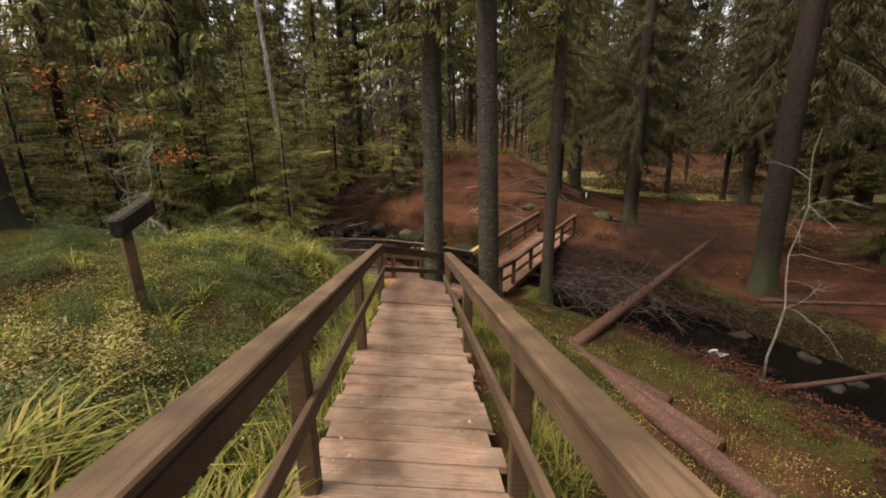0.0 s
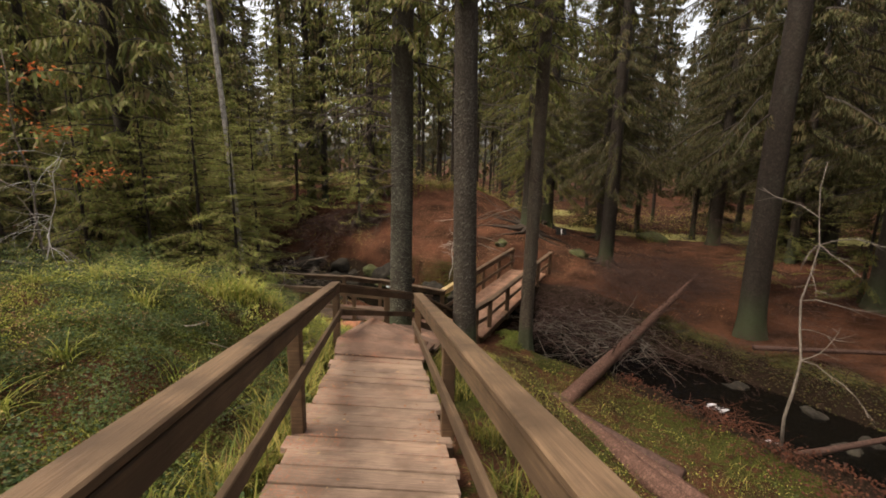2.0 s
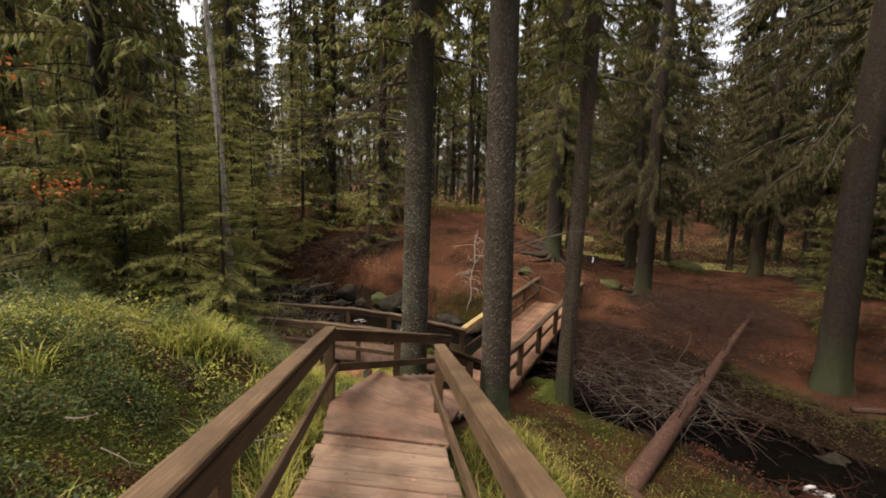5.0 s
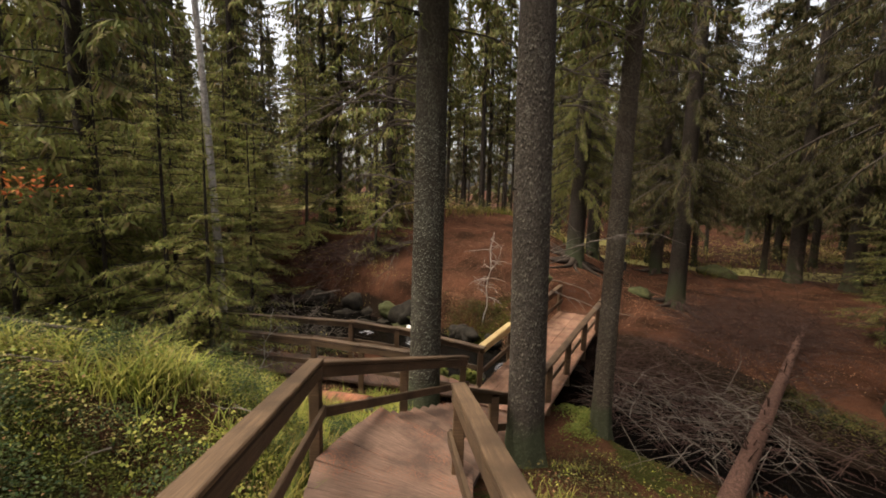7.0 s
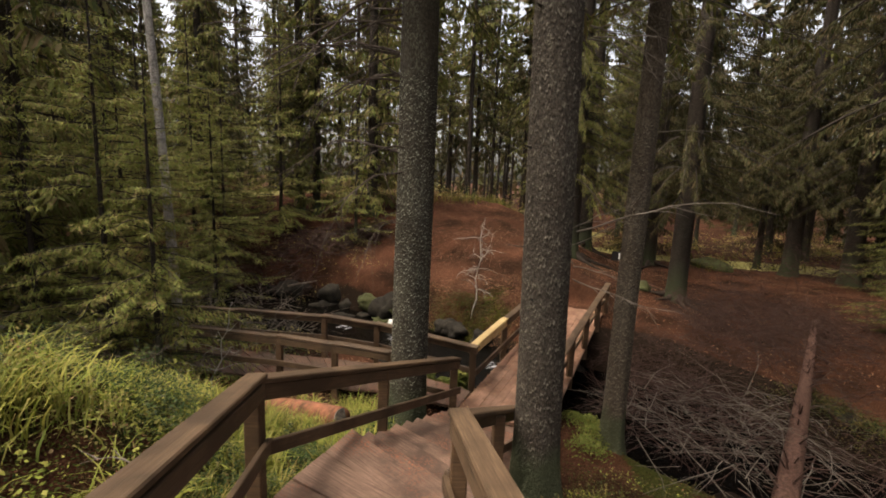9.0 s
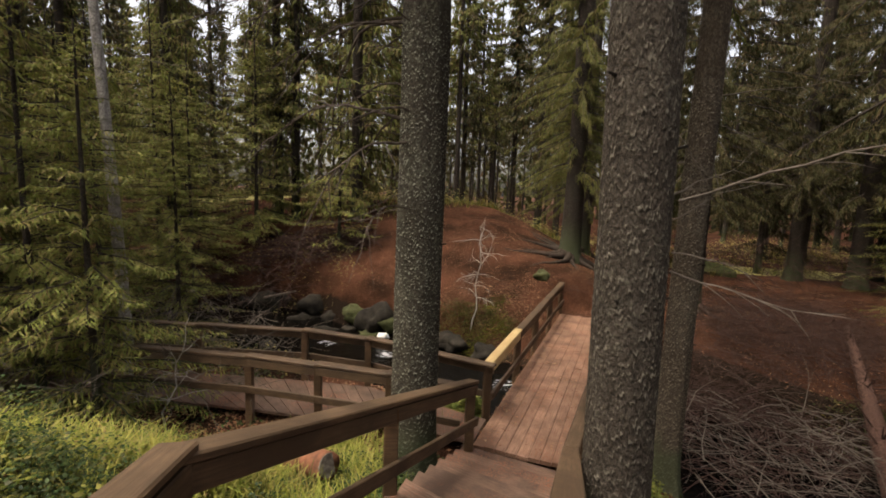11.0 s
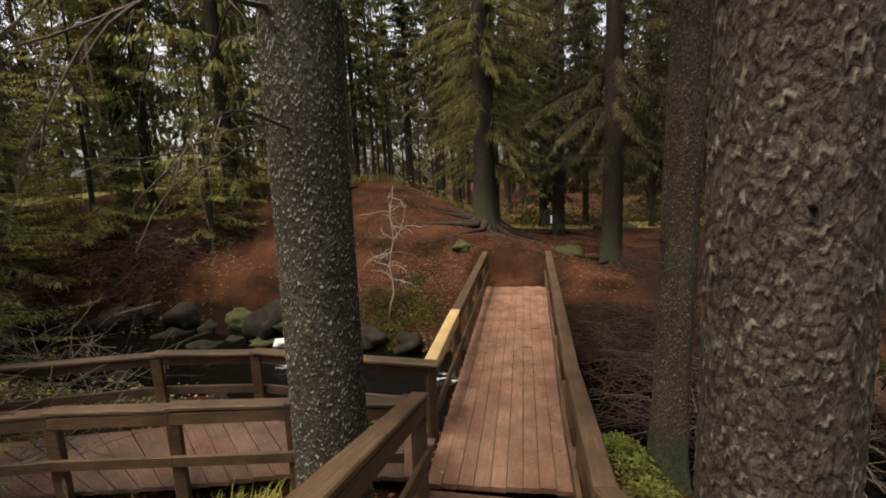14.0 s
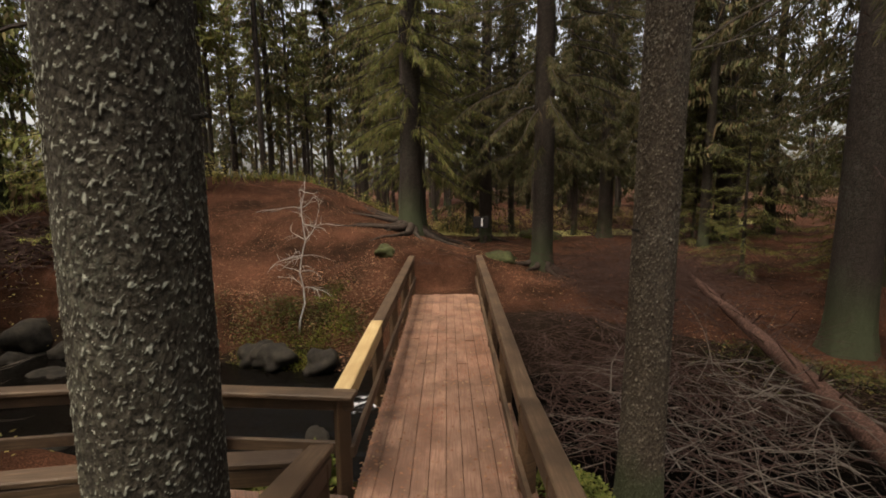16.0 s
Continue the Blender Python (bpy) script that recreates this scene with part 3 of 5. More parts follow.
# ---- decks ----
def board_poly(name, a, b, c, d, z, thick, parent, tilt=0.0, mat=None):
    """A board with corners a, b (left edge, near to far) and d, c (right edge), its top at z."""
    mid = Vector(((a[0] + b[0] + c[0] + d[0]) / 4, (a[1] + b[1] + c[1] + d[1]) / 4, z))
    ang = math.atan2((c[1] + d[1]) - (a[1] + b[1]), (c[0] + d[0]) - (a[0] + b[0]))
    inv = Matrix.Rotation(-ang, 4, "Z") @ Matrix.Translation(-mid)
    bm = bmesh.new()
    top = [bm.verts.new(inv @ Vector((*p[:2], z))) for p in (a, d, c, b)]
    f = bm.faces.new(top)
    ext = bmesh.ops.extrude_face_region(bm, geom=[f])
    bmesh.ops.translate(bm, vec=(0, 0, -thick), verts=[v for v in ext["geom"] if isinstance(v, bmesh.types.BMVert)])
    bmesh.ops.recalc_face_normals(bm, faces=bm.faces)
    bmesh.ops.bevel(bm, geom=bm.edges[:], offset=0.0028, segments=1, affect="EDGES")
    ob = part(name, bm, mat or DECK, parent)
    ob.matrix_local = Matrix.Translation(mid) @ Matrix.Rotation(ang, 4, "Z") @ pose(0, 0, 0, tilt, random.uniform(-0.3, 0.3), 0)
    return ob


steps = tagged(new("upper_steps"), "shallow flight of worn wooden steps descending the bank", "steps", kind="structure")
A0, A1, C0, C1 = (-0.50, -2.6), (-0.995, 6.35), (0.52, -2.6), (0.12, 6.15)
n_up = 42
for i in range(n_up):
    t0, t1 = i / n_up, (i + random.uniform(0.925, 0.95)) / n_up
    jl, jr = random.uniform(-0.05, 0.03), random.uniform(-0.04, 0.03)
    a, b, d, c = lerp(A0, A1, t0), lerp(A0, A1, t1), lerp(C0, C1, t0), lerp(C0, C1, t1)
    z = 0.735 - (i / (n_up - 1)) * 1.80
    board_poly("board", (a[0] + jl, a[1]), (b[0] + jl, b[1]), (c[0] + jr, c[1]), (d[0] + jr, d[1]), z, 0.042, steps, -11.6 + random.uniform(-2.2, 1.2))
for x0, x1 in ((A0[0] + 0.12, A1[0] + 0.12), (C0[0] - 0.12, C1[0] - 0.12)):
    ob = beam("stringer", (x0, -2.6, 0.62), (x1, 6.25, -1.18), 0.06, 0.14, POST, steps)
landing = tagged(new("winder_landing"), "fan of worn wooden boards where the steps turn", "steps", kind="structure")
FL = [(-0.995, 6.36), (-1.03, 6.62), (-1.06, 6.98), (-0.95, 7.34), (-0.81, 7.66), (-0.66, 8.01)]
FR = [(0.12, 6.16), (0.13, 6.27), (0.14, 6.44), (0.15, 6.62), (0.17, 6.82), (0.20, 7.04)]
for i in range(5):
    g = 0.019
    board_poly("board", (FL[i][0], FL[i][1] + g), (FL[i + 1][0], FL[i + 1][1] - g), FR[i + 1], (FR[i][0], FR[i][1] + 0.008), -1.085 - 0.030 * i, 0.042, landing, random.uniform(-3.0, -1.0), STEP)
def right_edge(t):
    return lerp((0.20, 7.05), (0.90, 8.72), t / 0.64) if t < 0.64 else lerp((0.90, 8.72), (1.31, 9.62), (t - 0.64) / 0.36)


lower = tagged(new("lower_steps"), "lower flight of worn wooden steps down to the footbridge", "steps", kind="structure")
LL = [(-0.66, 8.02), (0.29, 10.20)]
n_low = 9
for i in range(n_low):
    t0, t1 = i / n_low, (i + 0.925) / n_low
    a, b, d, c = lerp(*LL, t0), lerp(*LL, t1), right_edge(t0), right_edge(t1)
    z = -1.27 - (i + 1) * (0.96 / n_low)
    board_poly("board", a, b, c, d, z, 0.045, lower, random.uniform(-0.8, 0.8), STEP)
    board_poly("riser", (a[0] + 0.02, a[1] + 0.035), (a[0] + 0.035, a[1] + 0.06), (d[0], d[1] + 0.06), (d[0], d[1] + 0.035), z - 0.047, 0.05, lower, 0, POST)

bridge = tagged(new("footbridge_deck"), "footbridge deck of long brown planks with fallen needles", "bridge", kind="structure")
U = Vector((0.49, 0.872)).normalized()
W = Vector((U.y, -U.x))
ORIG = Vector((0.60, 10.60))
n_pl, pw = 10, 0.118
for k in range(n_pl):
    s0 = -0.40 + 0.05 * k / (n_pl - 1)
    cuts = [s0, 2.35 + (0.8 if k % 2 else 0) + random.uniform(-0.1, 0.1), 5.55 + random.uniform(-0.02, 0.02)]
    for j in range(2):
        g0, g1 = cuts[j] + 0.002, cuts[j + 1] - 0.002
        o0, o1 = k * pw + 0.0015, (k + 1) * pw - 0.0015
        P = [ORIG + U * g + W * o for g, o in ((g0, o0), (g0, o1), (g1, o1), (g1, o0))]
        board_poly("plank", P[0], P[1], P[2], P[3], BRIDGE_Z + random.uniform(-0.003, 0.003), 0.045, bridge, 0, BRIDGE)
for o in (0.15, n_pl * pw - 0.15):
    p, q = ORIG + U * -0.3 + W * o, ORIG + U * 5.5 + W * o
    beam("girder", (*p, BRIDGE_Z - 0.15), (*q, BRIDGE_Z - 0.15), 0.12, 0.2, POST, bridge)

side = tagged(new("side_boardwalk"), "side boardwalk of weathered cross boards strewn with needles", "boardwalk", kind="structure")
SN = [(0.42, 10.32), (-0.5, 10.86), (-1.35, 11.14), (-2.25, 11.48), (-3.8, 11.93), (-8.5, 13.1)]
SF = [(0.66, 10.80), (-0.82, 11.88), (-1.76, 12.24), (-3.3, 12.62), (-4.7, 12.95), (-9.0, 13.9)]


def poly_at(pts, t):
    i = min(int(t), len(pts) - 2)
    return lerp(pts[i], pts[i + 1], t - i)


counts = [6, 5, 5, 8, 22]
for sgm, cnt in enumerate(counts):
    for i in range(cnt):
        t0, t1 = sgm + i / cnt, sgm + (i + 0.98) / cnt - 1e-4
        a, b, d, c = poly_at(SN, t0), poly_at(SN, t1), poly_at(SF, t0), poly_at(SF, t1)
        board_poly("board", b, a, d, c, np.interp(t0, range(6), [-2.29, -2.36, -2.42, -2.46, -2.52, -2.66]), 0.04, side, random.uniform(-0.8, 0.8), SIDE_BOARD)


# ---- trunks ----
def trunk_mesh(name, r0, r1, height, sides=24, rings=40, flare=0.5, lean=(0, 0), rough=0.02, seed=0, scales=0.0):
    """A tapered trunk with root flare and uneven surface; z = 0 at the ground."""
    rng = np.random.default_rng(seed)
    zz = np.concatenate([np.linspace(-0.35, 0.8, max(6, rings // 5)), np.linspace(0.8, height, rings)[1:]])
    th = np.linspace(0, 2 * np.pi, sides, endpoint=False)
    Tm, Zm = np.meshgrid(th, zz)
    ph = rng.uniform(0, 6.28, 6)
    r = r0 + (r1 - r0) * np.clip(Zm / height, 0, 1) ** 0.85
    toes = 0.5 + 0.5 * np.cos(Tm * 5 + ph[0] + 0.6 * np.sin(Tm * 2 + ph[1]))
    r = r * (1 + flare * np.exp(-np.clip(Zm + 0.05, 0, 9) / 0.22) * (0.5 + 0.9 * toes))
    r = r * (1 + rough * (np.sin(Tm * 3 + ph[2] + Zm * 0.9) + np.sin(Tm * 7 + ph[3] + Zm * 2.1) * 0.5))
    if scales:
        cz, ct = Zm * 26 + 0.6 * np.sin(Tm * 9 + ph[4]), Tm * (r0 * 30)
        tri = np.abs(np.mod(cz + 0.5 * np.floor(ct), 1.0) - 0.15)
        jit = np.sin(np.floor(ct) * 12.9 + np.floor(cz + 0.5 * np.floor(ct)) * 78.2) * 43758.5
        jit = jit - np.floor(jit)
        r = r + scales * (tri * 0.6 + jit * 0.7)
    bend = 0.03 * np.sin(Zm * 0.5 + ph[5]) - 0.03 * np.sin(ph[5])
    X = r * np.cos(Tm) + lean[0] * Zm + bend
    Y = r * np.sin(Tm) + lean[1] * Zm
    V = np.stack([X, Y, Zm], -1).reshape(-1, 3)
    idx = np.arange(V.shape[0]).reshape(len(zz), sides)
    nxt = np.roll(idx, -1, axis=1)
    q = np.stack([idx[:-1], nxt[:-1], nxt[1:], idx[1:]], -1).reshape(-1, 4)
    me = fast_mesh(name, V, q)
    me.shade_smooth()
    return me


def branch_path(start, direction, length, droop=0.0, kink=0.06, n=7, rng=None):
    pts = [Vector(start)]
    d = Vector(direction).normalized()
    for i in range(n):
        d = (d + Vector((rng.uniform(-kink, kink), rng.uniform(-kink, kink), rng.uniform(-kink, kink) - droop / n))).normalized()
        pts.append(pts[-1] + d * (length / n))
    return pts


def dead_branches(rng, count, z0, z1, r_at, length, droop=0.15, az=None, thick=1.0):
    """Bare grey lower branches with a few side twigs."""
    out = []
    for _ in range(count):
        z = rng.uniform(z0, z1)
        a = rng.uniform(0, 6.283) if az is None else rng.uniform(*az)
        d = Vector((math.cos(a), math.sin(a), rng.uniform(-0.1, 0.3)))
        L = length * rng.uniform(0.35, 1.1)
        p = branch_path((d.x * r_at * 0.9, d.y * r_at * 0.9, z), d, L, droop, 0.22, 10, rng)
        r = 0.0075 * thick * (0.6 + 0.5 * L)
        out.append(tube(p, [r * (1 - 0.85 * i / (len(p) - 1)) for i in range(len(p))], 5))
        for k in range(2, len(p) - 1):
            if rng.random() < 0.65:
                sd = (p[k + 1] - p[k]).normalized() + Vector((rng.uniform(-0.8, 0.8), rng.uniform(-0.8, 0.8), rng.uniform(-0.5, 0.4)))
                q = branch_path(p[k], sd, L * rng.uniform(0.15, 0.4), 0.2, 0.15, 4, rng)
                out.append(tube(q, [r * 0.45 * (1 - 0.8 * i / 4) for i in range(5)], 4))
    return gather(out)


# ---- conifers ----
def diamonds(base, direc, length, width, rng, flat=0.35):
    """Slim four-cornered leaves or needle sprays: arrays of verts and quads."""
    n = len(base)
    up = np.stack([rng.normal(0, flat, n), rng.normal(0, flat, n), np.ones(n)], 1)
    side = np.cross(direc, up)
    side /= np.linalg.norm(side, axis=1)[:, None] + 1e-9
    mid = base + direc * (length * 0.42)[:, None]
    V = np.stack([base, mid + side * (width / 2)[:, None], base + direc * length[:, None], mid - side * (width / 2)[:, None]], 1).reshape(-1, 3)
    return V, np.arange(4 * n).reshape(n, 4)


def unit(a):
    return a / (np.linalg.norm(a, axis=-1, keepdims=True) + 1e-9)


def spruce_crown(height, low, spread, gap, per, seed, droop=0.25, step=0.07, twig=0.26, width=0.024, subs=2, hang=0.25, top_full=1.0, az=None, bare=0.12):
    """Foliage and limbs of a spruce: whorls of drooping branches set with side twigs."""
    rng = np.random.default_rng(seed)
    B, D, L, W, limbs = [], [], [], [], []
    z = low
    while z < height * top_full:
        f = (z - low) / (height - low)
        for k in range(per):
            a = rng.uniform(0, 6.283) if az is None else rng.uniform(*az)
            ln = max(0.12, spread * (1 - f) ** 0.75 * rng.uniform(0.6, 1.1) * (0.75 + 0.25 * min(1, f * 6)))
            e = 0.28 * f + rng.uniform(-0.12, 0.12) + 0.02
            n = max(4, int(ln / step))
            s = np.linspace(bare, 1, n)
            jit = rng.normal(0, 0.02, (n, 3)).cumsum(0) * 0.5
            hx = s * ln
            pz = z + rng.uniform(-gap, gap) * 0.4 + hx * e - droop * ln * s ** 2 + 0.10 * ln * s ** 5
            P = np.stack([hx * math.cos(a), hx * math.sin(a), pz], 1) + jit
            Tn = unit(np.gradient(P, axis=0))
            limbs.append((P[:: max(1, n // 4)], 0.006 + 0.007 * ln))
            for sgn in (-1, 1):
                ang = sgn * rng.uniform(0.6, 1.15, n)
                c, sn = np.cos(ang), np.sin(ang)
                d = np.stack([Tn[:, 0] * c - Tn[:, 1] * sn, Tn[:, 0] * sn + Tn[:, 1] * c, Tn[:, 2] - hang * rng.uniform(0.3, 1.6, n)], 1)
                d = unit(d)
                lt = twig * (1.1 - 0.65 * s) * rng.uniform(0.5, 1.25, n) * min(1, 0.35 + ln)
                # Sprays widen above 9 m, out of view, to deepen the shade below.
                B.append(P), D.append(d), L.append(lt), W.append(np.full(n, width * (1 + max(0.0, z - 9.0) * 0.5)) * rng.uniform(0.8, 1.2, n))
                for q in range(subs):
                    at = rng.uniform(0.15, 0.8, n)
                    b2 = P + d * (lt * at)[:, None]
                    d2 = unit(d + rng.normal(0, 0.55, (n, 3)) + np.array([0, 0, -0.5 * hang]))
                    B.append(b2), D.append(d2), L.append(lt * rng.uniform(0.3, 0.6, n)), W.append(np.full(n, width * 0.85))
            B.append(P[-1:]), D.append(Tn[-1:]), L.append(np.array([twig * 0.6])), W.append(np.array([width]))
        z += gap * rng.uniform(0.7, 1.3)
    V, Q = diamonds(np.concatenate(B), np.concatenate(D), np.concatenate(L), np.concatenate(W), rng)
    lv, lf = gather([tube([tuple(p) for p in P], [r * (1 - 0.8 * i / max(1, len(P) - 1)) for i in range(len(P))], 3, cap=False) for P, r in limbs if len(P) > 1])
    return fast_mesh("crown", V, Q), raw_mesh("branchwork", lv, lf)


COATS = {}


def coated(mesh, mat):
    """The same foliage mesh with another coat of needles, made once for each."""
    if not mesh.materials:
        mesh.materials.append(mat)
        return mesh
    if mesh.materials[0] == mat:
        return mesh
    key = (mesh.name, mat.name)
    if key not in COATS:
        COATS[key] = mesh.copy()
        COATS[key].materials[0] = mat
    return COATS[key]


def spruce_tree(label, x, y, trunk, crown, limbs, needles, bark, dead=None, group="spruces of the forest", name="spruce_tree", z=None):
    t = thing(name, label, "tree", group, at=(x, y, (gz(x, y) if z is None else z) - 0.03))
    part("trunk", trunk, bark, t)
    if crown is not None:
        tagged(part("crown", coated(crown, needles), needles, t), kind="stuff")
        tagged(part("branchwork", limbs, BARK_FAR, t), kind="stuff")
    if dead is not None:
        tagged(part("deadwood", dead, (TWIG if x > 0 else DEADWOOD) if bark in (BARK, BARK_LICHEN, BARK_BROWN) else BRUSH, t, "bare grey dead branches"), kind="stuff")
    return t


def scaly_trunk(r0, r1, height, fine_to, lean, seed, sides=230, ring=0.007, flare=0.45, lift=0.0042, cell=0.03):
    """A near trunk with real bark scales up to fine_to; above that it is plain. z = 0 at the ground."""
    rng = np.random.default_rng(seed)
    zz = np.concatenate([np.arange(-0.3, fine_to, ring), np.linspace(fine_to, height, 30)])
    th = np.linspace(0, 2 * np.pi, sides, endpoint=False)
    Tm, Zm = np.meshgrid(th, zz)
    ph = rng.uniform(0, 6.28, 6)
    r = r0 + (r1 - r0) * np.clip(Zm / height, 0, 1) ** 0.85
    toes = 0.5 + 0.5 * np.cos(Tm * 5 + ph[0] + 0.6 * np.sin(Tm * 2 + ph[1]))
    r = r * (1 + flare * np.exp(-np.clip(Zm + 0.05, 0, 9) / 0.25) * (0.4 + 0.9 * toes))
    r = r * (1 + 0.02 * np.sin(Tm * 3 + ph[2] + Zm * 0.9) + 0.012 * np.sin(Tm * 7 + ph[3] + Zm * 2.1))
    nu = int(round(2 * np.pi * r0 / cell))
    u, v = Tm / (2 * np.pi) * nu, Zm / (cell * 1.15)
    u = u + 0.45 * np.sin(Zm * 9 + Tm * 2) + 0.2 * np.sin(Zm * 41 + Tm * 17 + ph[4])
    v = v + 0.6 * np.sin(Tm * 11 + ph[4]) + 0.4 * np.sin(Zm * 21 + Tm * 5) + 0.3 * np.sin(Tm * 37 + Zm * 60)
    table = rng.random((64, 512, 4))
    iu, iv = np.floor(u).astype(int), np.floor(v).astype(int)
    best, second = np.full(u.shape, 9.0), np.full(u.shape, 9.0)
    hgt, tilt = np.zeros(u.shape), np.zeros(u.shape)
    for du in (-1, 0, 1):
        for dv in (-1, 0, 1):
            cu, cv = iu + du, iv + dv
            t4 = table[np.mod(cu, nu) % 64, np.mod(cv, 512)]
            ox, oy = u - cu - t4[..., 0], v - cv - t4[..., 1]
            dd = np.hypot(ox, oy * 0.9)
            new_best = dd < best
            second = np.where(new_best, best, np.minimum(second, dd))
            hgt = np.where(new_best, t4[..., 2], hgt)
            tilt = np.where(new_best, -oy * (0.4 + t4[..., 3]), tilt)
            best = np.where(new_best, dd, best)
    edge = np.clip((second - best) / 0.24, 0, 1) ** 0.6
    fade = np.clip((fine_to - Zm) / 0.3, 0, 1)
    r = r + lift * fade * (edge * (0.55 + 0.5 * hgt + 1.3 * tilt) + rng.uniform(-0.06, 0.06, r.shape))
    X, Y = r * np.cos(Tm) + lean[0] * Zm, r * np.sin(Tm) + lean[1] * Zm
    V = np.stack([X, Y, Zm], -1).reshape(-1, 3)
    idx = np.arange(V.shape[0]).reshape(len(zz), sides)
    nxt = np.roll(idx, -1, axis=1)
    q = np.stack([idx[:-1], nxt[:-1], nxt[1:], idx[1:]], -1).reshape(-1, 4)
    me = fast_mesh("trunk", V, q)
    at = me.attributes.new("scale_tip", "FLOAT", "POINT")
    at.data.foreach_set("value", (fade * edge * np.clip(0.2 + 0.35 * hgt + 1.5 * tilt, 0.1, 1) + 0.25 * (1 - fade)).astype(np.float32).ravel())
    me.shade_smooth()
    return me


def knots(rng, r_at, z0, z1, count, lean):
    """Stubs of broken branches on a trunk."""
    out = []
    for _ in range(count):
        z, a = rng.uniform(z0, z1), rng.uniform(0, 6.283)
        c, s = math.cos(a), math.sin(a)
        st = (c * r_at * 0.9 + lean[0] * z, s * r_at * 0.9 + lean[1] * z, z)
        L = rng.uniform(0.01, 0.04)
        out.append(tube([st, (st[0] + c * (r_at * 0.15 + L), st[1] + s * (r_at * 0.15 + L), z + 0.01)], [0.011, 0.007], 6))
    return gather(out)


R1 = random.Random(5)
# the three near trunks beside the steps
hi_crown, hi_limbs = spruce_crown(15, 5.6, 2.6, 0.42, 6, 11, droop=0.45, step=0.10, twig=0.34, width=0.034, subs=2, hang=0.9)
for x, y, r, rt, lean, seed, fine, label, n_dead, az, zlo in (
        (0.865, 8.15, 0.188, 0.145, (-0.022, 0.001), 1, 4.6, "tall spruce with scaly grey-brown bark and dead side branches", 18, (-0.8, 0.9), 1.7),
        (-0.25, 10.0, 0.222, 0.182, (0.004, 0.004), 2, 4.6, "tall spruce with lichen-grey scaly bark beside the steps", 22, (1.4, 4.4), 2.6),
        (2.42, 9.98, 0.135, 0.095, (0.007, -0.002), 3, 4.4, "slender spruce trunk with small bark scales by the bridge", 5, (-0.6, 0.9), 3.0)):
    twigs = dead_branches(R1, n_dead, zlo, 5.6, r, 1.3, 0.3, az, 0.85 if seed == 1 else 0.8)
    if seed == 2:
        twigs = gather([twigs, dead_branches(R1, 20, 3.2, 5.5, r, 2.2, 0.9, (2.0, 4.2), 1.5)])
    dead = raw_mesh("deadwood", *twigs)
    t = spruce_tree(label, x, y, scaly_trunk(r, rt, 15, fine, lean, seed, 230 if seed < 3 else 160, cell=(0.030, 0.022, 0.019)[seed - 1]), hi_crown, hi_limbs, SPRUCE, BARK_LICHEN if seed == 2 else BARK if seed == 1 else BARK_BROWN, dead)
    part("stub_scatter", raw_mesh("knots", *knots(R1, r, 1.6, 4.5, 7, lean)), BARK, t, "stubs of broken branches")["kind"] = "stuff"

# mature spruces on the far bank
FAR_T = [trunk_mesh("trunk", 0.26, 0.12, 17, 20, 30, 0.4, (0.006 * k, -0.004), 0.03, 20 + k) for k in (-1, 0, 1)]
bank_crown = [spruce_crown(15, lo, 3.1, 0.34, 7, 30 + lo, droop=0.5, step=0.055, twig=0.34, width=0.018, subs=3, hang=1.2, bare=0.3) for lo in (2, 3)]
bank_crown.append(spruce_crown(14, 2.3, 2.2, 0.30, 7, 37, droop=0.6, step=0.04, twig=0.30, width=0.014, subs=3, hang=1.6, bare=0.15))
bank_crown.append(spruce_crown(15, 4.4, 3.3, 0.36, 7, 39, droop=0.55, step=0.06, twig=0.34, width=0.018, subs=3, hang=1.2, bare=0.4))
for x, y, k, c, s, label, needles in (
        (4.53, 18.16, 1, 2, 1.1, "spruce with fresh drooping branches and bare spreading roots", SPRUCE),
        (6.8, 15.95, 1, 1, 0.95, "straight spruce with a mossy green foot on the far bank", SPRUCE_SHADED),
        (8.25, 10.85, 2, 3, 1.15, "thick dark spruce with a mossy foot across the stream", SPRUCE_SHADED),
        (13.84, 20.36, 0, 1, 1.05, "dark spruce at the edge of the grassy track", SPRUCE_SHADED),
        (14.9, 19.0, 2, 1, 1.1, "dark spruce in the shade beyond the stream", SPRUCE_SHADED),
        (9.0, 21.5, 0, 1, 0.9, "dark spruce beside the needle-strewn track", SPRUCE_SHADED),
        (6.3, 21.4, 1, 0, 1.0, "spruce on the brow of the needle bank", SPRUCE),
        (16.8, 17.6, 0, 1, 1.0, "dark spruce in the shade of the far wood", SPRUCE_SHADED),
        (12.4, 11.6, 0, 1, 1.1, "dark spruce in the shade of the far wood", SPRUCE_SHADED),
        (11.4, 8.4, 1, 1, 1.05, "dark spruce in the shade of the far wood", SPRUCE_SHADED),
        # The next three stand out of view, added to shade the right bank.
        (10.4, 4.6, 0, 1, 1.1, "unseen spruce added across the stream for shade", SPRUCE_SHADED),
        (8.6, 0.6, 1, 1, 1.15, "unseen spruce added across the stream for shade", SPRUCE_SHADED),
        (6.2, -3.0, 2, 1, 1.1, "unseen spruce added on the lower bank for shade", SPRUCE_SHADED)):
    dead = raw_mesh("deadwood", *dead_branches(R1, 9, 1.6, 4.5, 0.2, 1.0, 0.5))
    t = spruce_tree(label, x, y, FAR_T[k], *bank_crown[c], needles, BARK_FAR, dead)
    t.scale = (s,) * 3
    t.rotation_euler[2] = R1.uniform(0, 6.28) if (x, y) != (4.53, 18.16) else 0.4

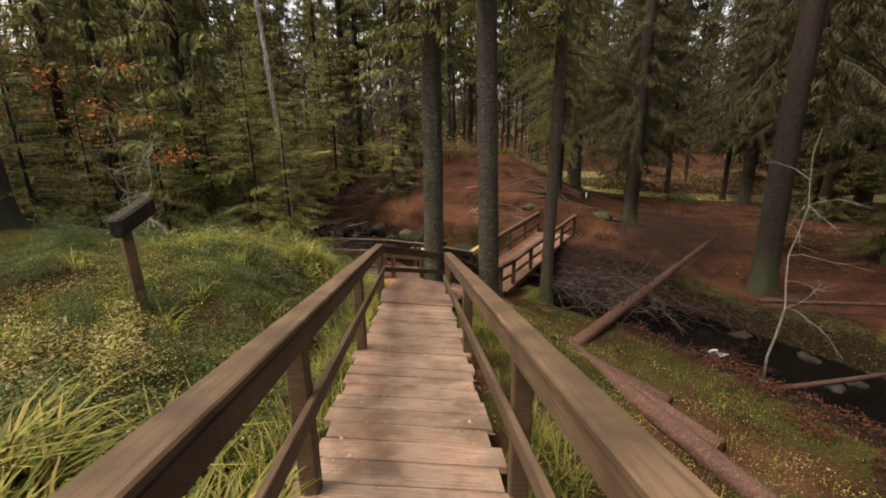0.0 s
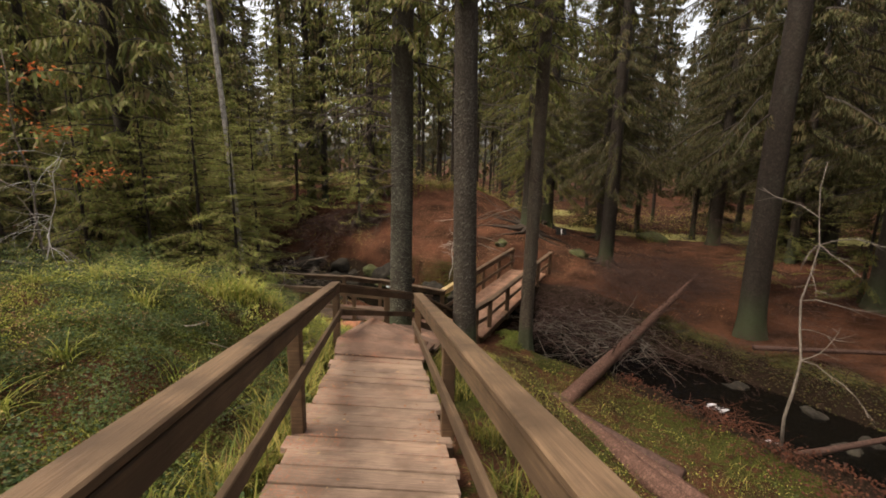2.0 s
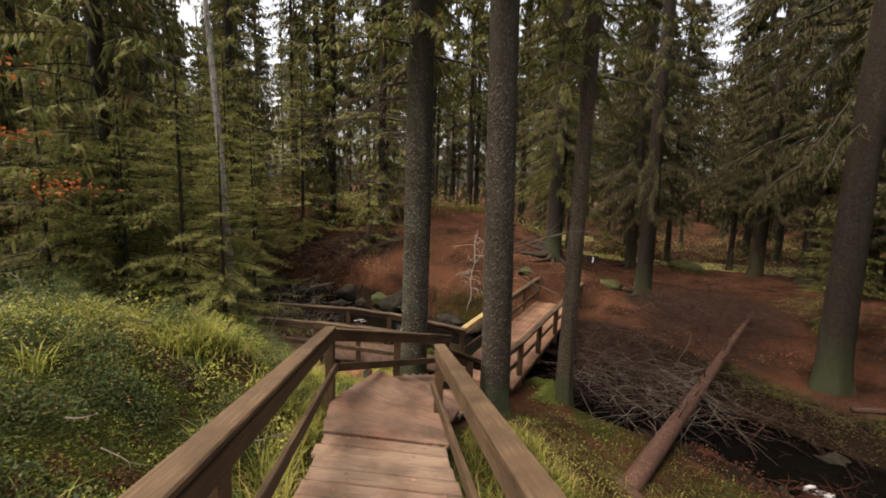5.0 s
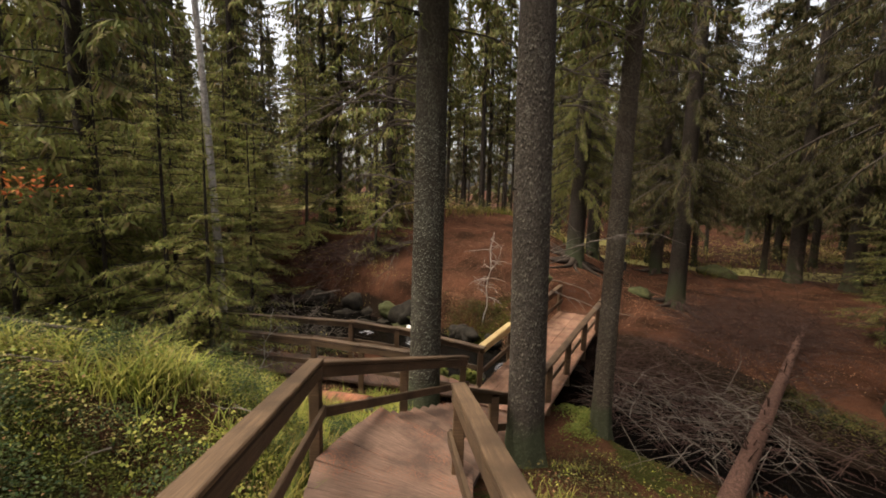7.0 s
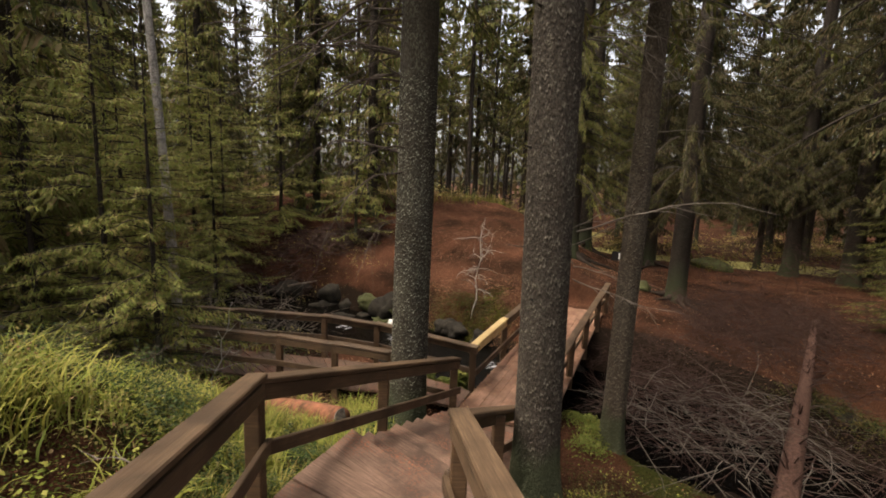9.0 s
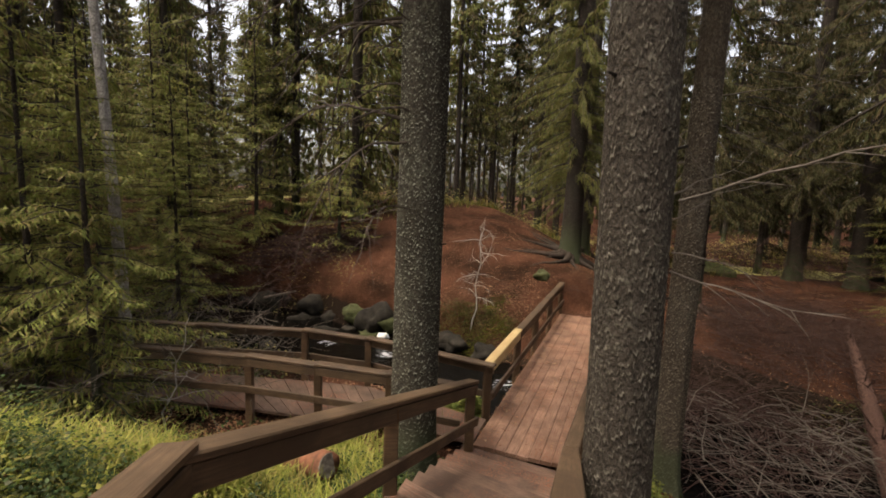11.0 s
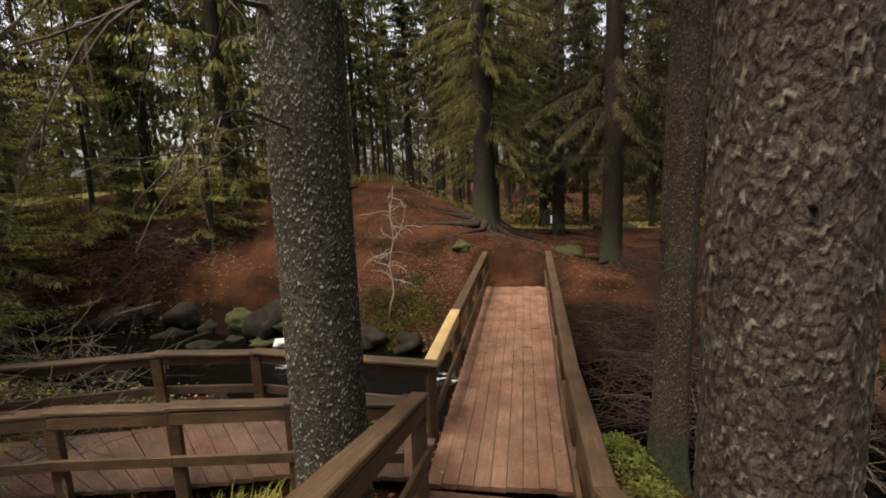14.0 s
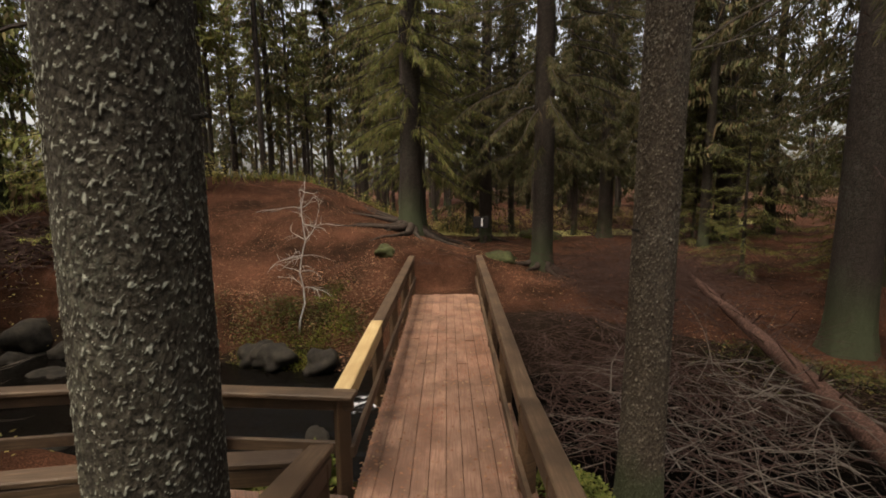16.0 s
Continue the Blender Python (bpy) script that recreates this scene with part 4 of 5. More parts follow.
# young spruces on the left
young = [spruce_crown(h, 0.25, sp, 0.21, 5, 40 + i, droop=0.30, step=0.042, twig=0.24, width=0.014, subs=3, hang=0.45) for i, (h, sp) in enumerate(((4.6, 1.6), (5.6, 1.8), (3.6, 1.25)))]
YOUNG_T = [trunk_mesh("trunk", 0.055, 0.01, h, 10, 14, 0.3, (0, 0), 0.03, 60 + i) for i, h in enumerate((4.7, 5.7, 3.7))]
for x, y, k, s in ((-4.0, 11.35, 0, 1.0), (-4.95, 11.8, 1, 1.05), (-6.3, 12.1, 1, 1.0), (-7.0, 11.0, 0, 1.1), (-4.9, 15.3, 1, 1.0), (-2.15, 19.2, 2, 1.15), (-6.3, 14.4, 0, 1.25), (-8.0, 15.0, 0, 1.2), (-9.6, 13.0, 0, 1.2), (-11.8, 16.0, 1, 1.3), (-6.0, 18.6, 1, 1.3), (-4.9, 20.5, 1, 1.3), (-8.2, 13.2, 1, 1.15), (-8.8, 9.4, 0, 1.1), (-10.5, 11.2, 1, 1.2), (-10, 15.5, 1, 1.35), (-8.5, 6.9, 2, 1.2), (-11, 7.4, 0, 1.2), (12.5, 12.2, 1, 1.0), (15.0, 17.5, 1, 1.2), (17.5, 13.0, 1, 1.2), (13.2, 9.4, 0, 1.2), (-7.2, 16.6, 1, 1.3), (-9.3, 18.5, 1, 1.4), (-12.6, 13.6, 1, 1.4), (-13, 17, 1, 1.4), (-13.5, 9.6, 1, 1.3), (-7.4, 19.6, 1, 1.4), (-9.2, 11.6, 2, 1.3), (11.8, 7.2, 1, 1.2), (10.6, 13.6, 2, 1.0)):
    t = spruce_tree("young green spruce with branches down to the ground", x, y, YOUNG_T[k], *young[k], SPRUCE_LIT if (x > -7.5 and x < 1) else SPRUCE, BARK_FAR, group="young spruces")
    t.scale, t.rotation_euler[2] = (s, s, s), R1.uniform(0, 6.28)

# forest behind: tall thin spruces and pines, dense to the sides and open towards the clearing
back = [spruce_crown(17, lo, sp, 0.55, 5, 70 + i, droop=0.35, step=0.13, twig=0.6, width=0.065, subs=2, hang=1.1) for i, (lo, sp) in enumerate(((0.8, 2.7), (3.2, 2.2), (6.5, 2.0)))]
BACK_T = [trunk_mesh("trunk", r, 0.05, 18, 10, 14, 0.4, (0.01 * (k - 1), 0), 0.03, 80 + k) for k, r in enumerate((0.19, 0.16, 0.13))]
R2 = random.Random(21)
# Rows at negative y are never in view; added to hold back light.
grid = [(gx, gy) for gy in range(-16, 62, 3) for gx in range(-36, 42, 3)]
for gx, gy in grid:
    x, y = gx + R2.uniform(-1.3, 1.3), gy + R2.uniform(-1.3, 1.3)
    keep = R2.random()
    pick = R2.random()
    sz = R2.uniform(0.8, 1.15)
    if -6.5 < x < 9.5 and -40 < y < 17:
        continue
    if -15 < x < -6 and -8 < y < 8.5:
        continue
    if -12 < x < -4.5 and y < 19.5 and keep > 0.2:
        continue
    if 10.5 < x < 22 and 3 < y < 17 and keep > 0.62:
        continue
    if 0 < x < 13 and y < 23.5 and y > 8:
        continue
    if 9 < x < 10.5 and y < 12:
        continue
    if abs(stream_side(np.array([x]), np.array([y]))[0]) < 1.6:
        continue
    if -6.5 < x < 0 and y < 20:
        continue
    edge = (y > 26 and -16 < x < 26)
    if keep > (0.5 if edge else 0.72 if abs(x) < 24 else 0.5):
        continue
    if edge:
        k = 2 if pick < 0.75 else 1
    else:
        k = 0 if pick < 0.5 else 1
    # Beyond x = 7 the shaded needle colour darkens the wood.
    t = spruce_tree("tall forest spruce with a dark trunk", x, y, BACK_T[k], *back[k], SPRUCE if pick < 0.6 and x < 7 else SPRUCE_SHADED, BARK_FAR, group="background forest trees")
    t.scale, t.rotation_euler[2] = (sz, sz, sz), R2.uniform(0, 6.28)

# far woods closing the view
def far_wood():
    rng = np.random.default_rng(4)
    n = 26000
    a = rng.uniform(0, 2 * np.pi, n)
    d = rng.uniform(52, 75, n)
    z = rng.uniform(-1.5, 1, n) + rng.random(n) ** 1.6 * 14
    base = np.stack([d * np.cos(a), 12 + d * np.sin(a), z], 1)
    direc = unit(np.stack([rng.normal(0, 0.5, n), rng.normal(0, 0.5, n), -np.abs(rng.normal(0.6, 0.4, n))], 1))
    V, Q = diamonds(base, direc, rng.uniform(1.0, 2.4, n), rng.uniform(0.3, 0.8, n), rng, 0.8)
    return fast_mesh("far_wood", V, Q)


tagged(part("far_woodland", far_wood(), SPRUCE_SHADED), "dense dark conifer woodland in the distance", "woodland", kind="stuff")

# birch
bt = thing("birch_tree", "slender leaning birch with flaking white bark", "tree", at=(-4.42, 12.75, gz(-4.42, 12.75)))
part("trunk", trunk_mesh("trunk", 0.088, 0.04, 11, 18, 60, 0.3, (-0.054, 0.01), 0.06, 7), BARK_BIRCH, bt)
part("branches", raw_mesh("branches", *dead_branches(R1, 10, 4.5, 10, 0.06, 1.4, -0.3)), TWIG, bt)["kind"] = "stuff"


# ---- logs, stones, signs ----
def bent_log(name, p, q, r0, r1, mat, parent=None, label="", sides=14, n=14, bend=0.04, seed=0):
    rng = random.Random(seed)
    p, q = Vector(p), Vector(q)
    off = Vector((rng.uniform(-1, 1), rng.uniform(-1, 1), rng.uniform(-0.3, 0.3))) * bend
    path = [(q - p) * (i / n) + off * math.sin(math.pi * i / n) for i in range(n + 1)]
    v, f = tube(path, [r0 + (r1 - r0) * i / n for i in range(n + 1)], sides, 0.10)
    ob = part(name, raw_mesh(name, v, f, True), mat, parent, label)
    if parent is None:
        ob.location = p
    else:
        ob.location = p - Vector(parent.location)
    return ob


def fallen_log(label, p, q, r0, r1, mat=None, ends=True, seed=0, stubs=0):
    t = thing("fallen_log", label, "log", "fallen logs", at=p)
    bent_log("log_bark", p, q, r0, r1, mat or LOG, t, seed=seed)
    d = (Vector(q) - Vector(p)).normalized()
    if ends:
        for c, r, s in ((Vector((0, 0, 0)), r0, -1), (Vector(q) - Vector(p), r1, 1)):
            v, f = tube([c + d * s * -0.01, c + d * s * 0.004], [r * 0.9, r * 0.88], 14)
            part("cut_end", raw_mesh("cut_end", v, f), RING_END if mat is ORANGE_BARK else CUT, t, "sawn end with growth rings")
    rng = random.Random(seed + 50)
    for _ in range(stubs):
        k = rng.uniform(0.15, 0.95)
        c = (Vector(q) - Vector(p)) * k
        a = Vector((rng.uniform(-1, 1), rng.uniform(-1, 1), rng.uniform(-0.2, 1))).normalized()
        v, f = tube([c, c + a * rng.uniform(0.18, 0.42)], [0.014, 0.006], 5)
        part("branch_stub", raw_mesh("branch_stub", v, f), BRUSH, t)
    return t


fallen_log("reddish-brown fallen spruce log lying beside the steps", (3.75, 3.3, -2.52), (2.2, 7.35, -2.34), 0.155, 0.125, seed=1)
fallen_log("short orange-brown log with a sawn end beside another log", (3.5, 4.75, -2.48), (2.62, 6.55, -2.44), 0.12, 0.10, seed=2)
fallen_log("dark rough log end resting on mossy ground", (3.35, 5.75, -2.50), (2.45, 7.0, -2.42), 0.10, 0.09, BRUSH, False, 3)
fallen_log("long fallen trunk slanting across the stream into brushwood", (2.25, 7.22, -2.40), (8.75, 13.8, -2.06), 0.13, 0.055, None, False, 4, 60)
fallen_log("freshly cut orange log at the water's edge", (5.05, 6.1, -2.66), (5.72, 5.45, -2.72), 0.07, 0.065, CUT, True, 5)
fallen_log("orange-barked log with a grey cracked end in the grass", (-0.98, 9.42, -1.93), (-2.1, 10.35, -2.3), 0.115, 0.11, ORANGE_BARK, True, 6)
fallen_log("dark bare bough lying over the stream", (5.1, 6.25, -2.66), (8.2, 6.7, -2.55), 0.055, 0.03, BRUSH, False, 7)
fallen_log("pale fallen birch pole among young spruces", (-9.2, 9.4, -0.35), (-5.4, 10.5, -1.35), 0.045, 0.03, TWIG, False, 8)
fallen_log("thin dark fallen pole on the far bank", (7.0, 9.2, -2.35), (12.5, 8.2, -2.2), 0.05, 0.03, BRUSH, False, 9)
fallen_log("grey branch lying beside the pool", (-4.1, 18.4, -2.7), (-2.9, 18.75, -2.5), 0.035, 0.02, TWIG, False, 10)


def boulder(label, x, y, z, sx, sy, sz, mat, seed):
    bm = bmesh.new()
    bmesh.ops.create_icosphere(bm, subdivisions=3, radius=1)
    for v in bm.verts:
        nv = noise.noise(v.co * 1.3 + Vector((seed * 3.1, 0, 0))) * 0.55 + noise.noise(v.co * 3.5 + Vector((0, seed, 0))) * 0.22
        v.co *= 1 + nv
        v.co.x, v.co.y, v.co.z = v.co.x * sx, v.co.y * sy, v.co.z * sz
    for f in bm.faces:
        f.smooth = True
    me = bpy.data.meshes.new("stone")
    bm.to_mesh(me)
    bm.free()
    ob = part("stone", me, mat)
    ob.location = (x, y, z)
    ob.rotation_euler[2] = seed
    return tagged(ob, label, "stone", "stones by the stream")


boulder("low mossy stone on the needle bank", 3.2, 16.5, gz(3.2, 16.5) - 0.03, 0.34, 0.2, 0.14, MOSSY, 1)
boulder("rounded mossy stone beside the bridge end", 5.97, 16.54, gz(5.97, 16.54), 0.42, 0.3, 0.2, MOSSY, 2)
boulder("pale bare stone in the running water", -0.72, 15.75, -2.93, 0.14, 0.10, 0.09, WHITE_STONE, 3)
boulder("low dark mossy boulder at the edge of the grassy track", 11.6, 21.6, gz(11.6, 21.6), 0.9, 0.4, 0.34, MOSSY, 5)
RS = random.Random(8)
for x, y, s in ((-1.05, 16.35, 0.34), (-2.1, 16.6, 0.3), (-0.2, 16.1, 0.3), (0.5, 15.6, 0.2), (2.6, 14.1, 0.22), (7.2, 7.9, 0.24), (6.9, 6.9, 0.2), (-3.2, 15.6, 0.22), (-1.6, 14.1, 0.22), (0.9, 12.9, 0.2), (5.0, 8.1, 0.16), (3.2, 13.4, 0.26), (4.9, 12.0, 0.24), (6.4, 10.6, 0.25), (-0.9, 13.6, 0.18), (-2.9, 17.6, 0.34), (-1.5, 16.9, 0.3), (6.5, 8.9, 0.22), (7.4, 7.0, 0.26)):
    boulder("dark wet stone at the edge of the stream", x, y, max(gz(x, y), WATER_Z) - 0.25 * s, s * RS.uniform(0.9, 1.3), s * RS.uniform(0.7, 1), s * RS.uniform(0.42, 0.6), STONE if RS.random() < 0.7 else MOSSY, RS.uniform(0, 20))

boulder("large rounded dark boulder at the water's edge", 0.85, 15.2, gz(0.85, 15.2) + 0.06, 0.32, 0.26, 0.18, STONE, 31)
boulder("dark boulder at the water's edge beside the bridge", 1.45, 14.75, gz(1.45, 14.75) + 0.04, 0.3, 0.26, 0.2, STONE, 32)

RP = random.Random(77)
for k in range(12):
    f = k / 11
    x = -4.9 + 5.4 * f + RP.uniform(-0.2, 0.2)
    y = float(np.interp(x, [-5.5, -1.2, 1.6], [17.2, 15.2, 13.3]))
    while gz(x, y) < WATER_Z + 0.12:
        y += 0.08
    sz = 0.14 + 0.4 * RP.random() ** 2
    boulder("dark rough stone heaped along the pool's edge", x, y, gz(x, y) + RP.uniform(-0.08, 0.12), sz, sz * 0.8, sz * RP.uniform(0.5, 0.8), STONE if RP.random() < 0.9 else MOSSY, RP.uniform(0, 30))

# signpost on the mound, seen almost edge on
sp = thing("signpost", "weathered dark wooden signpost with a thick slanting board", "sign", at=(-2.80, 3.78, -0.25))
beam("post", (-2.77, 3.78, -0.45), (-2.84, 3.84, 0.72), 0.09, 0.09, POST, sp)
b = part("board", beam_mesh(0.70, 0.11, 0.17, 0.02), SIGN, sp, "dark mossy sign board")
b.matrix_local = Matrix.Translation(-Vector((-2.80, 3.78, -0.25))) @ along((-2.785, 3.66, 0.745), (-2.91, 4.34, 0.83))
# small notice by the bridge
ns_ = thing("notice_sign", "small black notice panel with a white stripe on a wooden post", "sign", at=(5.15, 16.0, gz(5.15, 16.0)))
beam("post", (5.15, 16.0, gz(5.15, 16.0) - 0.1), (5.15, 16.0, -0.98), 0.05, 0.05, POST, ns_)
facing = Matrix.Translation(-Vector(ns_.location)) @ pose(5.13, 15.965, -1.06, 0, 0, -26)
panel = part("panel", beam_mesh(0.34, 0.02, 0.24, 0.005), PANEL, ns_)
panel.matrix_local = facing @ Matrix.Translation((-0.17, 0, 0))
stripe = part("stripe", beam_mesh(0.03, 0.008, 0.17, 0.002), SIGN_WHITE, panel, "white painted stripe")
stripe.matrix_local = Matrix.Translation((0.17, -0.013, 0))


# ---- roots ----
def roots(label, x, y, count, reach, seed, r=0.05):
    rng = random.Random(seed)
    t = thing("tree_roots", label, "roots", at=(x, y, gz(x, y)))
    for k in range(count):
        a = 6.283 * k / count + rng.uniform(-0.25, 0.25)
        L = reach * rng.uniform(0.5, 1.1)
        pts, px, py = [], x + 0.18 * math.cos(a), y + 0.18 * math.sin(a)
        n = 12
        for i in range(n + 1):
            f = i / n
            h = gz(px, py) + r * (0.9 - 1.6 * f ** 1.5) + 0.12 * math.exp(-f * 9)
            pts.append((px - x, py - y, h - gz(x, y)))
            a += rng.uniform(-0.28, 0.28)
            px, py = px + math.cos(a) * L / n, py + math.sin(a) * L / n
        v, f2 = tube(pts, [r * (1.5 * math.exp(-i / 2.2) + 0.9 - 0.6 * i / n) for i in range(n + 1)], 7, 0.15)
        part("root", raw_mesh("root", v, f2, True), ROOT, t)
    return t


roots("bare spruce roots spreading over trodden needles", 4.53, 18.16, 13, 2.3, 1, 0.06)
roots("bare roots at the foot of a mossy spruce", 6.8, 15.95, 7, 1.1, 2, 0.05)
roots("bare roots crossing the brow of the bank", 6.3, 21.4, 7, 1.9, 3, 0.05)
roots("bare roots beside the track", 9.0, 21.5, 6, 1.2, 4, 0.05)


# ---- bare saplings ----
def sapling(label, x, y, top, lean, mat, seed, twigs=16, r=0.02, reach=0.55, z0=0.7):
    rng = random.Random(seed)
    g = gz(x, y)
    t = thing("bare_sapling", label, "sapling", "bare saplings", at=(x, y, g))
    n = 10
    stem = [Vector((lean[0] * i / n + 0.04 * math.sin(i * 1.7 + seed), lean[1] * i / n + 0.04 * math.cos(i * 1.3), top * i / n)) for i in range(n + 1)]
    v, f = tube(stem, [r * (1 - 0.8 * i / n) for i in range(n + 1)], 7)
    part("stem", raw_mesh("stem", v, f, True), mat, t)
    for _ in range(twigs):
        k = rng.randint(int(n * z0 * 0.6), n - 1)
        a = rng.uniform(0, 6.283)
        p = branch_path(stem[k], (math.cos(a), math.sin(a), rng.uniform(-0.3, 0.8)), reach * rng.uniform(0.5, 1.2), 0.6, 0.3, 6, rng)
        pieces = [tube(p, [r * 0.42 * (1 - 0.8 * i / 6) for i in range(7)], 5)]
        for j in range(2, 6):
            if rng.random() < 0.7:
                q = branch_path(p[j], (p[j] - p[j - 1]) + Vector((rng.uniform(-0.1, 0.1), rng.uniform(-0.1, 0.1), rng.uniform(-0.1, 0.08))), reach * 0.3, 0.1, 0.25, 3, rng)
                pieces.append(tube(q, [r * 0.22, r * 0.17, r * 0.12, r * 0.06], 4))
        part("branch", raw_mesh("branch", *gather(pieces)), mat, t)
    return t


sapling("bare pale-twigged sapling on the stream bank", 1.25, 15.25, 2.5, (0.2, 0.25), TWIG_PALE, 4, 24, 0.016, 0.65, 0.6)
sapling("thin grey leafless sapling beside the stream", 5.1, 6.25, 3.9, (0.95, 1.1), TWIG, 9, 9, 0.022, 0.9, 0.55)
sapling("bare thin shrub near the water", 6.6, 5.3, 1.6, (0.2, 0.3), TWIG, 12, 12, 0.02, 0.6, 0.4)
sapling("dry bare shrub beside the side boardwalk", -3.3, 11.35, 1.5, (0.35, 0.1), TWIG_PALE, 14, 14, 0.014, 0.5, 0.4)
sapling("dry bare shrub among young spruces", -4.6, 10.9, 1.3, (-0.25, 0.1), TWIG, 15, 12, 0.014, 0.5, 0.4)
sapling("whitish bare shrub on the mound", -5.6, 8.0, 2.2, (0.4, 0.2), TWIG_PALE, 16, 14, 0.013, 0.9, 0.5)

# rowan with a few orange leaves left
ro = sapling("young rowan still holding a few orange leaves", -6.9, 9.9, 5.2, (-0.5, 0.2), TWIG, 17, 16, 0.03, 1.3, 0.6)
ro.name = "rowan_sapling"
rng_r = np.random.default_rng(3)
for cx, cy, cz, n, s in ((0.7, 0.55, 2.25, 170, 0.26), (-0.4, -0.1, 3.3, 130, 0.3), (0.35, 0.0, 3.0, 70, 0.2), (-1.0, -0.4, 3.9, 130, 0.35), (0.1, 0.2, 4.1, 80, 0.25), (-0.7, 0.2, 2.7, 60, 0.25), (-1.4, -0.3, 3.2, 70, 0.3)):
    n = n // 2
    base = np.array([cx, cy, cz + 0.75]) + rng_r.normal(0, 1, (n, 3)) * np.array([s, s, s * 0.45])
    d = unit(np.stack([rng_r.normal(0, 1, n), rng_r.normal(0, 1, n), rng_r.normal(-0.5, 0.4, n)], 1))
    V, Q = diamonds(base, d, rng_r.uniform(0.07, 0.14, n), rng_r.uniform(0.035, 0.06, n), rng_r, 0.6)
    tagged(part("leaves", fast_mesh("leaves", V, Q), ROWAN, ro, "orange autumn leaves"), kind="stuff")

# large old trunk at the back of the mound
ot = thing("old_spruce", "thick grey old spruce trunk behind the mound", "tree", at=(-8.1, 7.9, gz(-8.1, 7.9)))
part("trunk", trunk_mesh("trunk", 0.30, 0.2, 15, 22, 30, 1.1, (-0.03, 0), 0.04, 91), BARK_FAR, ot)
tagged(part("crown", coated(back[2][0], SPRUCE_SHADED), SPRUCE_SHADED, ot), kind="stuff")
tagged(part("branchwork", back[2][1], BARK_FAR, ot), kind="stuff")


# ---- brushwood ----
def brush(name, label, n, cx, cy, rx, ry, zlo, zhi, length, rad, mat, seed, flat=0.35, rise=False):
    rng = random.Random(seed)
    out = []
    for _ in range(n):
        a, d = rng.uniform(0, 6.283), math.sqrt(rng.random())
        x, y = cx + rx * d * math.cos(a), cy + ry * d * math.sin(a)
        z = rng.uniform(zlo, zhi - (zhi - zlo) * 0.5 * d)
        z += gz(x, y) if rise else 0
        th = rng.uniform(0, 6.283)
        L = length * rng.uniform(0.4, 1.2)
        p = branch_path((x, y, z), (math.cos(th), math.sin(th), rng.uniform(-flat, flat)), L, 0.1, 0.24, 5, rng)
        r = rad * rng.uniform(0.5, 1.3)
        out.append(tube(p, [r * (1 - 0.75 * i / 5) for i in range(6)], 4, cap=False))
        for k in (2, 3, 4):
            if rng.random() < 0.6:
                q = branch_path(p[k], (p[k] - p[k - 1]) * 4 + Vector((rng.uniform(-1, 1), rng.uniform(-1, 1), rng.uniform(-0.6, 0.6))) * 0.4, L * 0.35, 0.1, 0.2, 3, rng)
                out.append(tube(q, [r * 0.5, r * 0.4, r * 0.3, r * 0.15], 3, cap=False))
    v, f = gather(out)
    return tagged(part(name, raw_mesh(name, v, f), mat), label, "brushwood", kind="stuff")


brush("brushwood", "tangle of dry brown brushwood heaped over the stream", 520, 4.1, 10.9, 1.35, 1.2, -2.8, -2.1, 0.9, 0.0065, BRUSH, 1)
brush("brushwood", "grey-brown dead spruce tops lying in the stream bed", 420, 7.2, 13.2, 2.0, 1.4, -2.3, -1.75, 0.9, 0.005, BRUSH, 2)
brush("brushwood", "pale dead twigs on the brush heap", 170, 4.1, 10.2, 1.5, 1.2, -2.55, -2.0, 1.2, 0.006, TWIG, 3)
brush("brushwood", "dead branches hanging over the stream bank", 90, 5.8, 9.6, 0.9, 0.6, -2.9, -2.4, 0.9, 0.007, BRUSH, 4)
brush("brushwood", "rust-red dead fronds at the water's edge", 150, 5.35, 7.4, 0.5, 0.9, -3.0, -2.82, 0.4, 0.005, RUST, 5)
brush("brushwood", "dark driftwood piled beside the pool", 320, -3.0, 19.3, 1.9, 0.6, 0.0, 0.55, 0.9, 0.02, BRUSH, 6, 0.35, True)
brush("brushwood", "dry twigs and stalks under the young spruces", 600, -5.2, 12.6, 3.5, 2.2, -2.3, -1.4, 0.9, 0.006, TWIG, 7, 1.0)
brush("brushwood", "dry twigs under the trees on the left bank", 300, -6.5, 16.5, 3.8, 2.6, -2.3, -1.2, 1.0, 0.007, BRUSH, 8, 1.0)
brush("brushwood", "bare undergrowth along the far edge of the wood", 420, 13, 19.5, 5, 3.5, -2.0, -0.8, 1.2, 0.009, BRUSH, 9, 1.0)
brush("brushwood", "bare bushes beyond the needle bank", 420, 0, 27.5, 9, 3, -1.2, 0.6, 1.4, 0.011, BRUSH, 10, 1.2)
brush("brushwood", "broken stalks among the mound plants", 14, -2.6, 5.5, 1.6, 2.2, -0.6, 0.1, 0.35, 0.005, TWIG, 11, 0.6)


brush("brushwood", "fine reddish dead spruce twigs over the bank", 700, 4.9, 12.7, 1.3, 1.2, -2.75, -2.0, 0.8, 0.0045, BRUSH, 12)
brush("brushwood", "brown dead bushes on the low bank beyond the stream", 1100, 7.4, 13.9, 2.0, 1.2, 0.0, 1.1, 0.7, 0.005, BRUSH, 13, 0.9, True)
brush("brushwood", "dry brown stems at the foot of the dark spruces", 420, 10.6, 12.6, 2.4, 2.6, 0.0, 0.7, 0.8, 0.006, BRUSH, 14, 0.9, True)


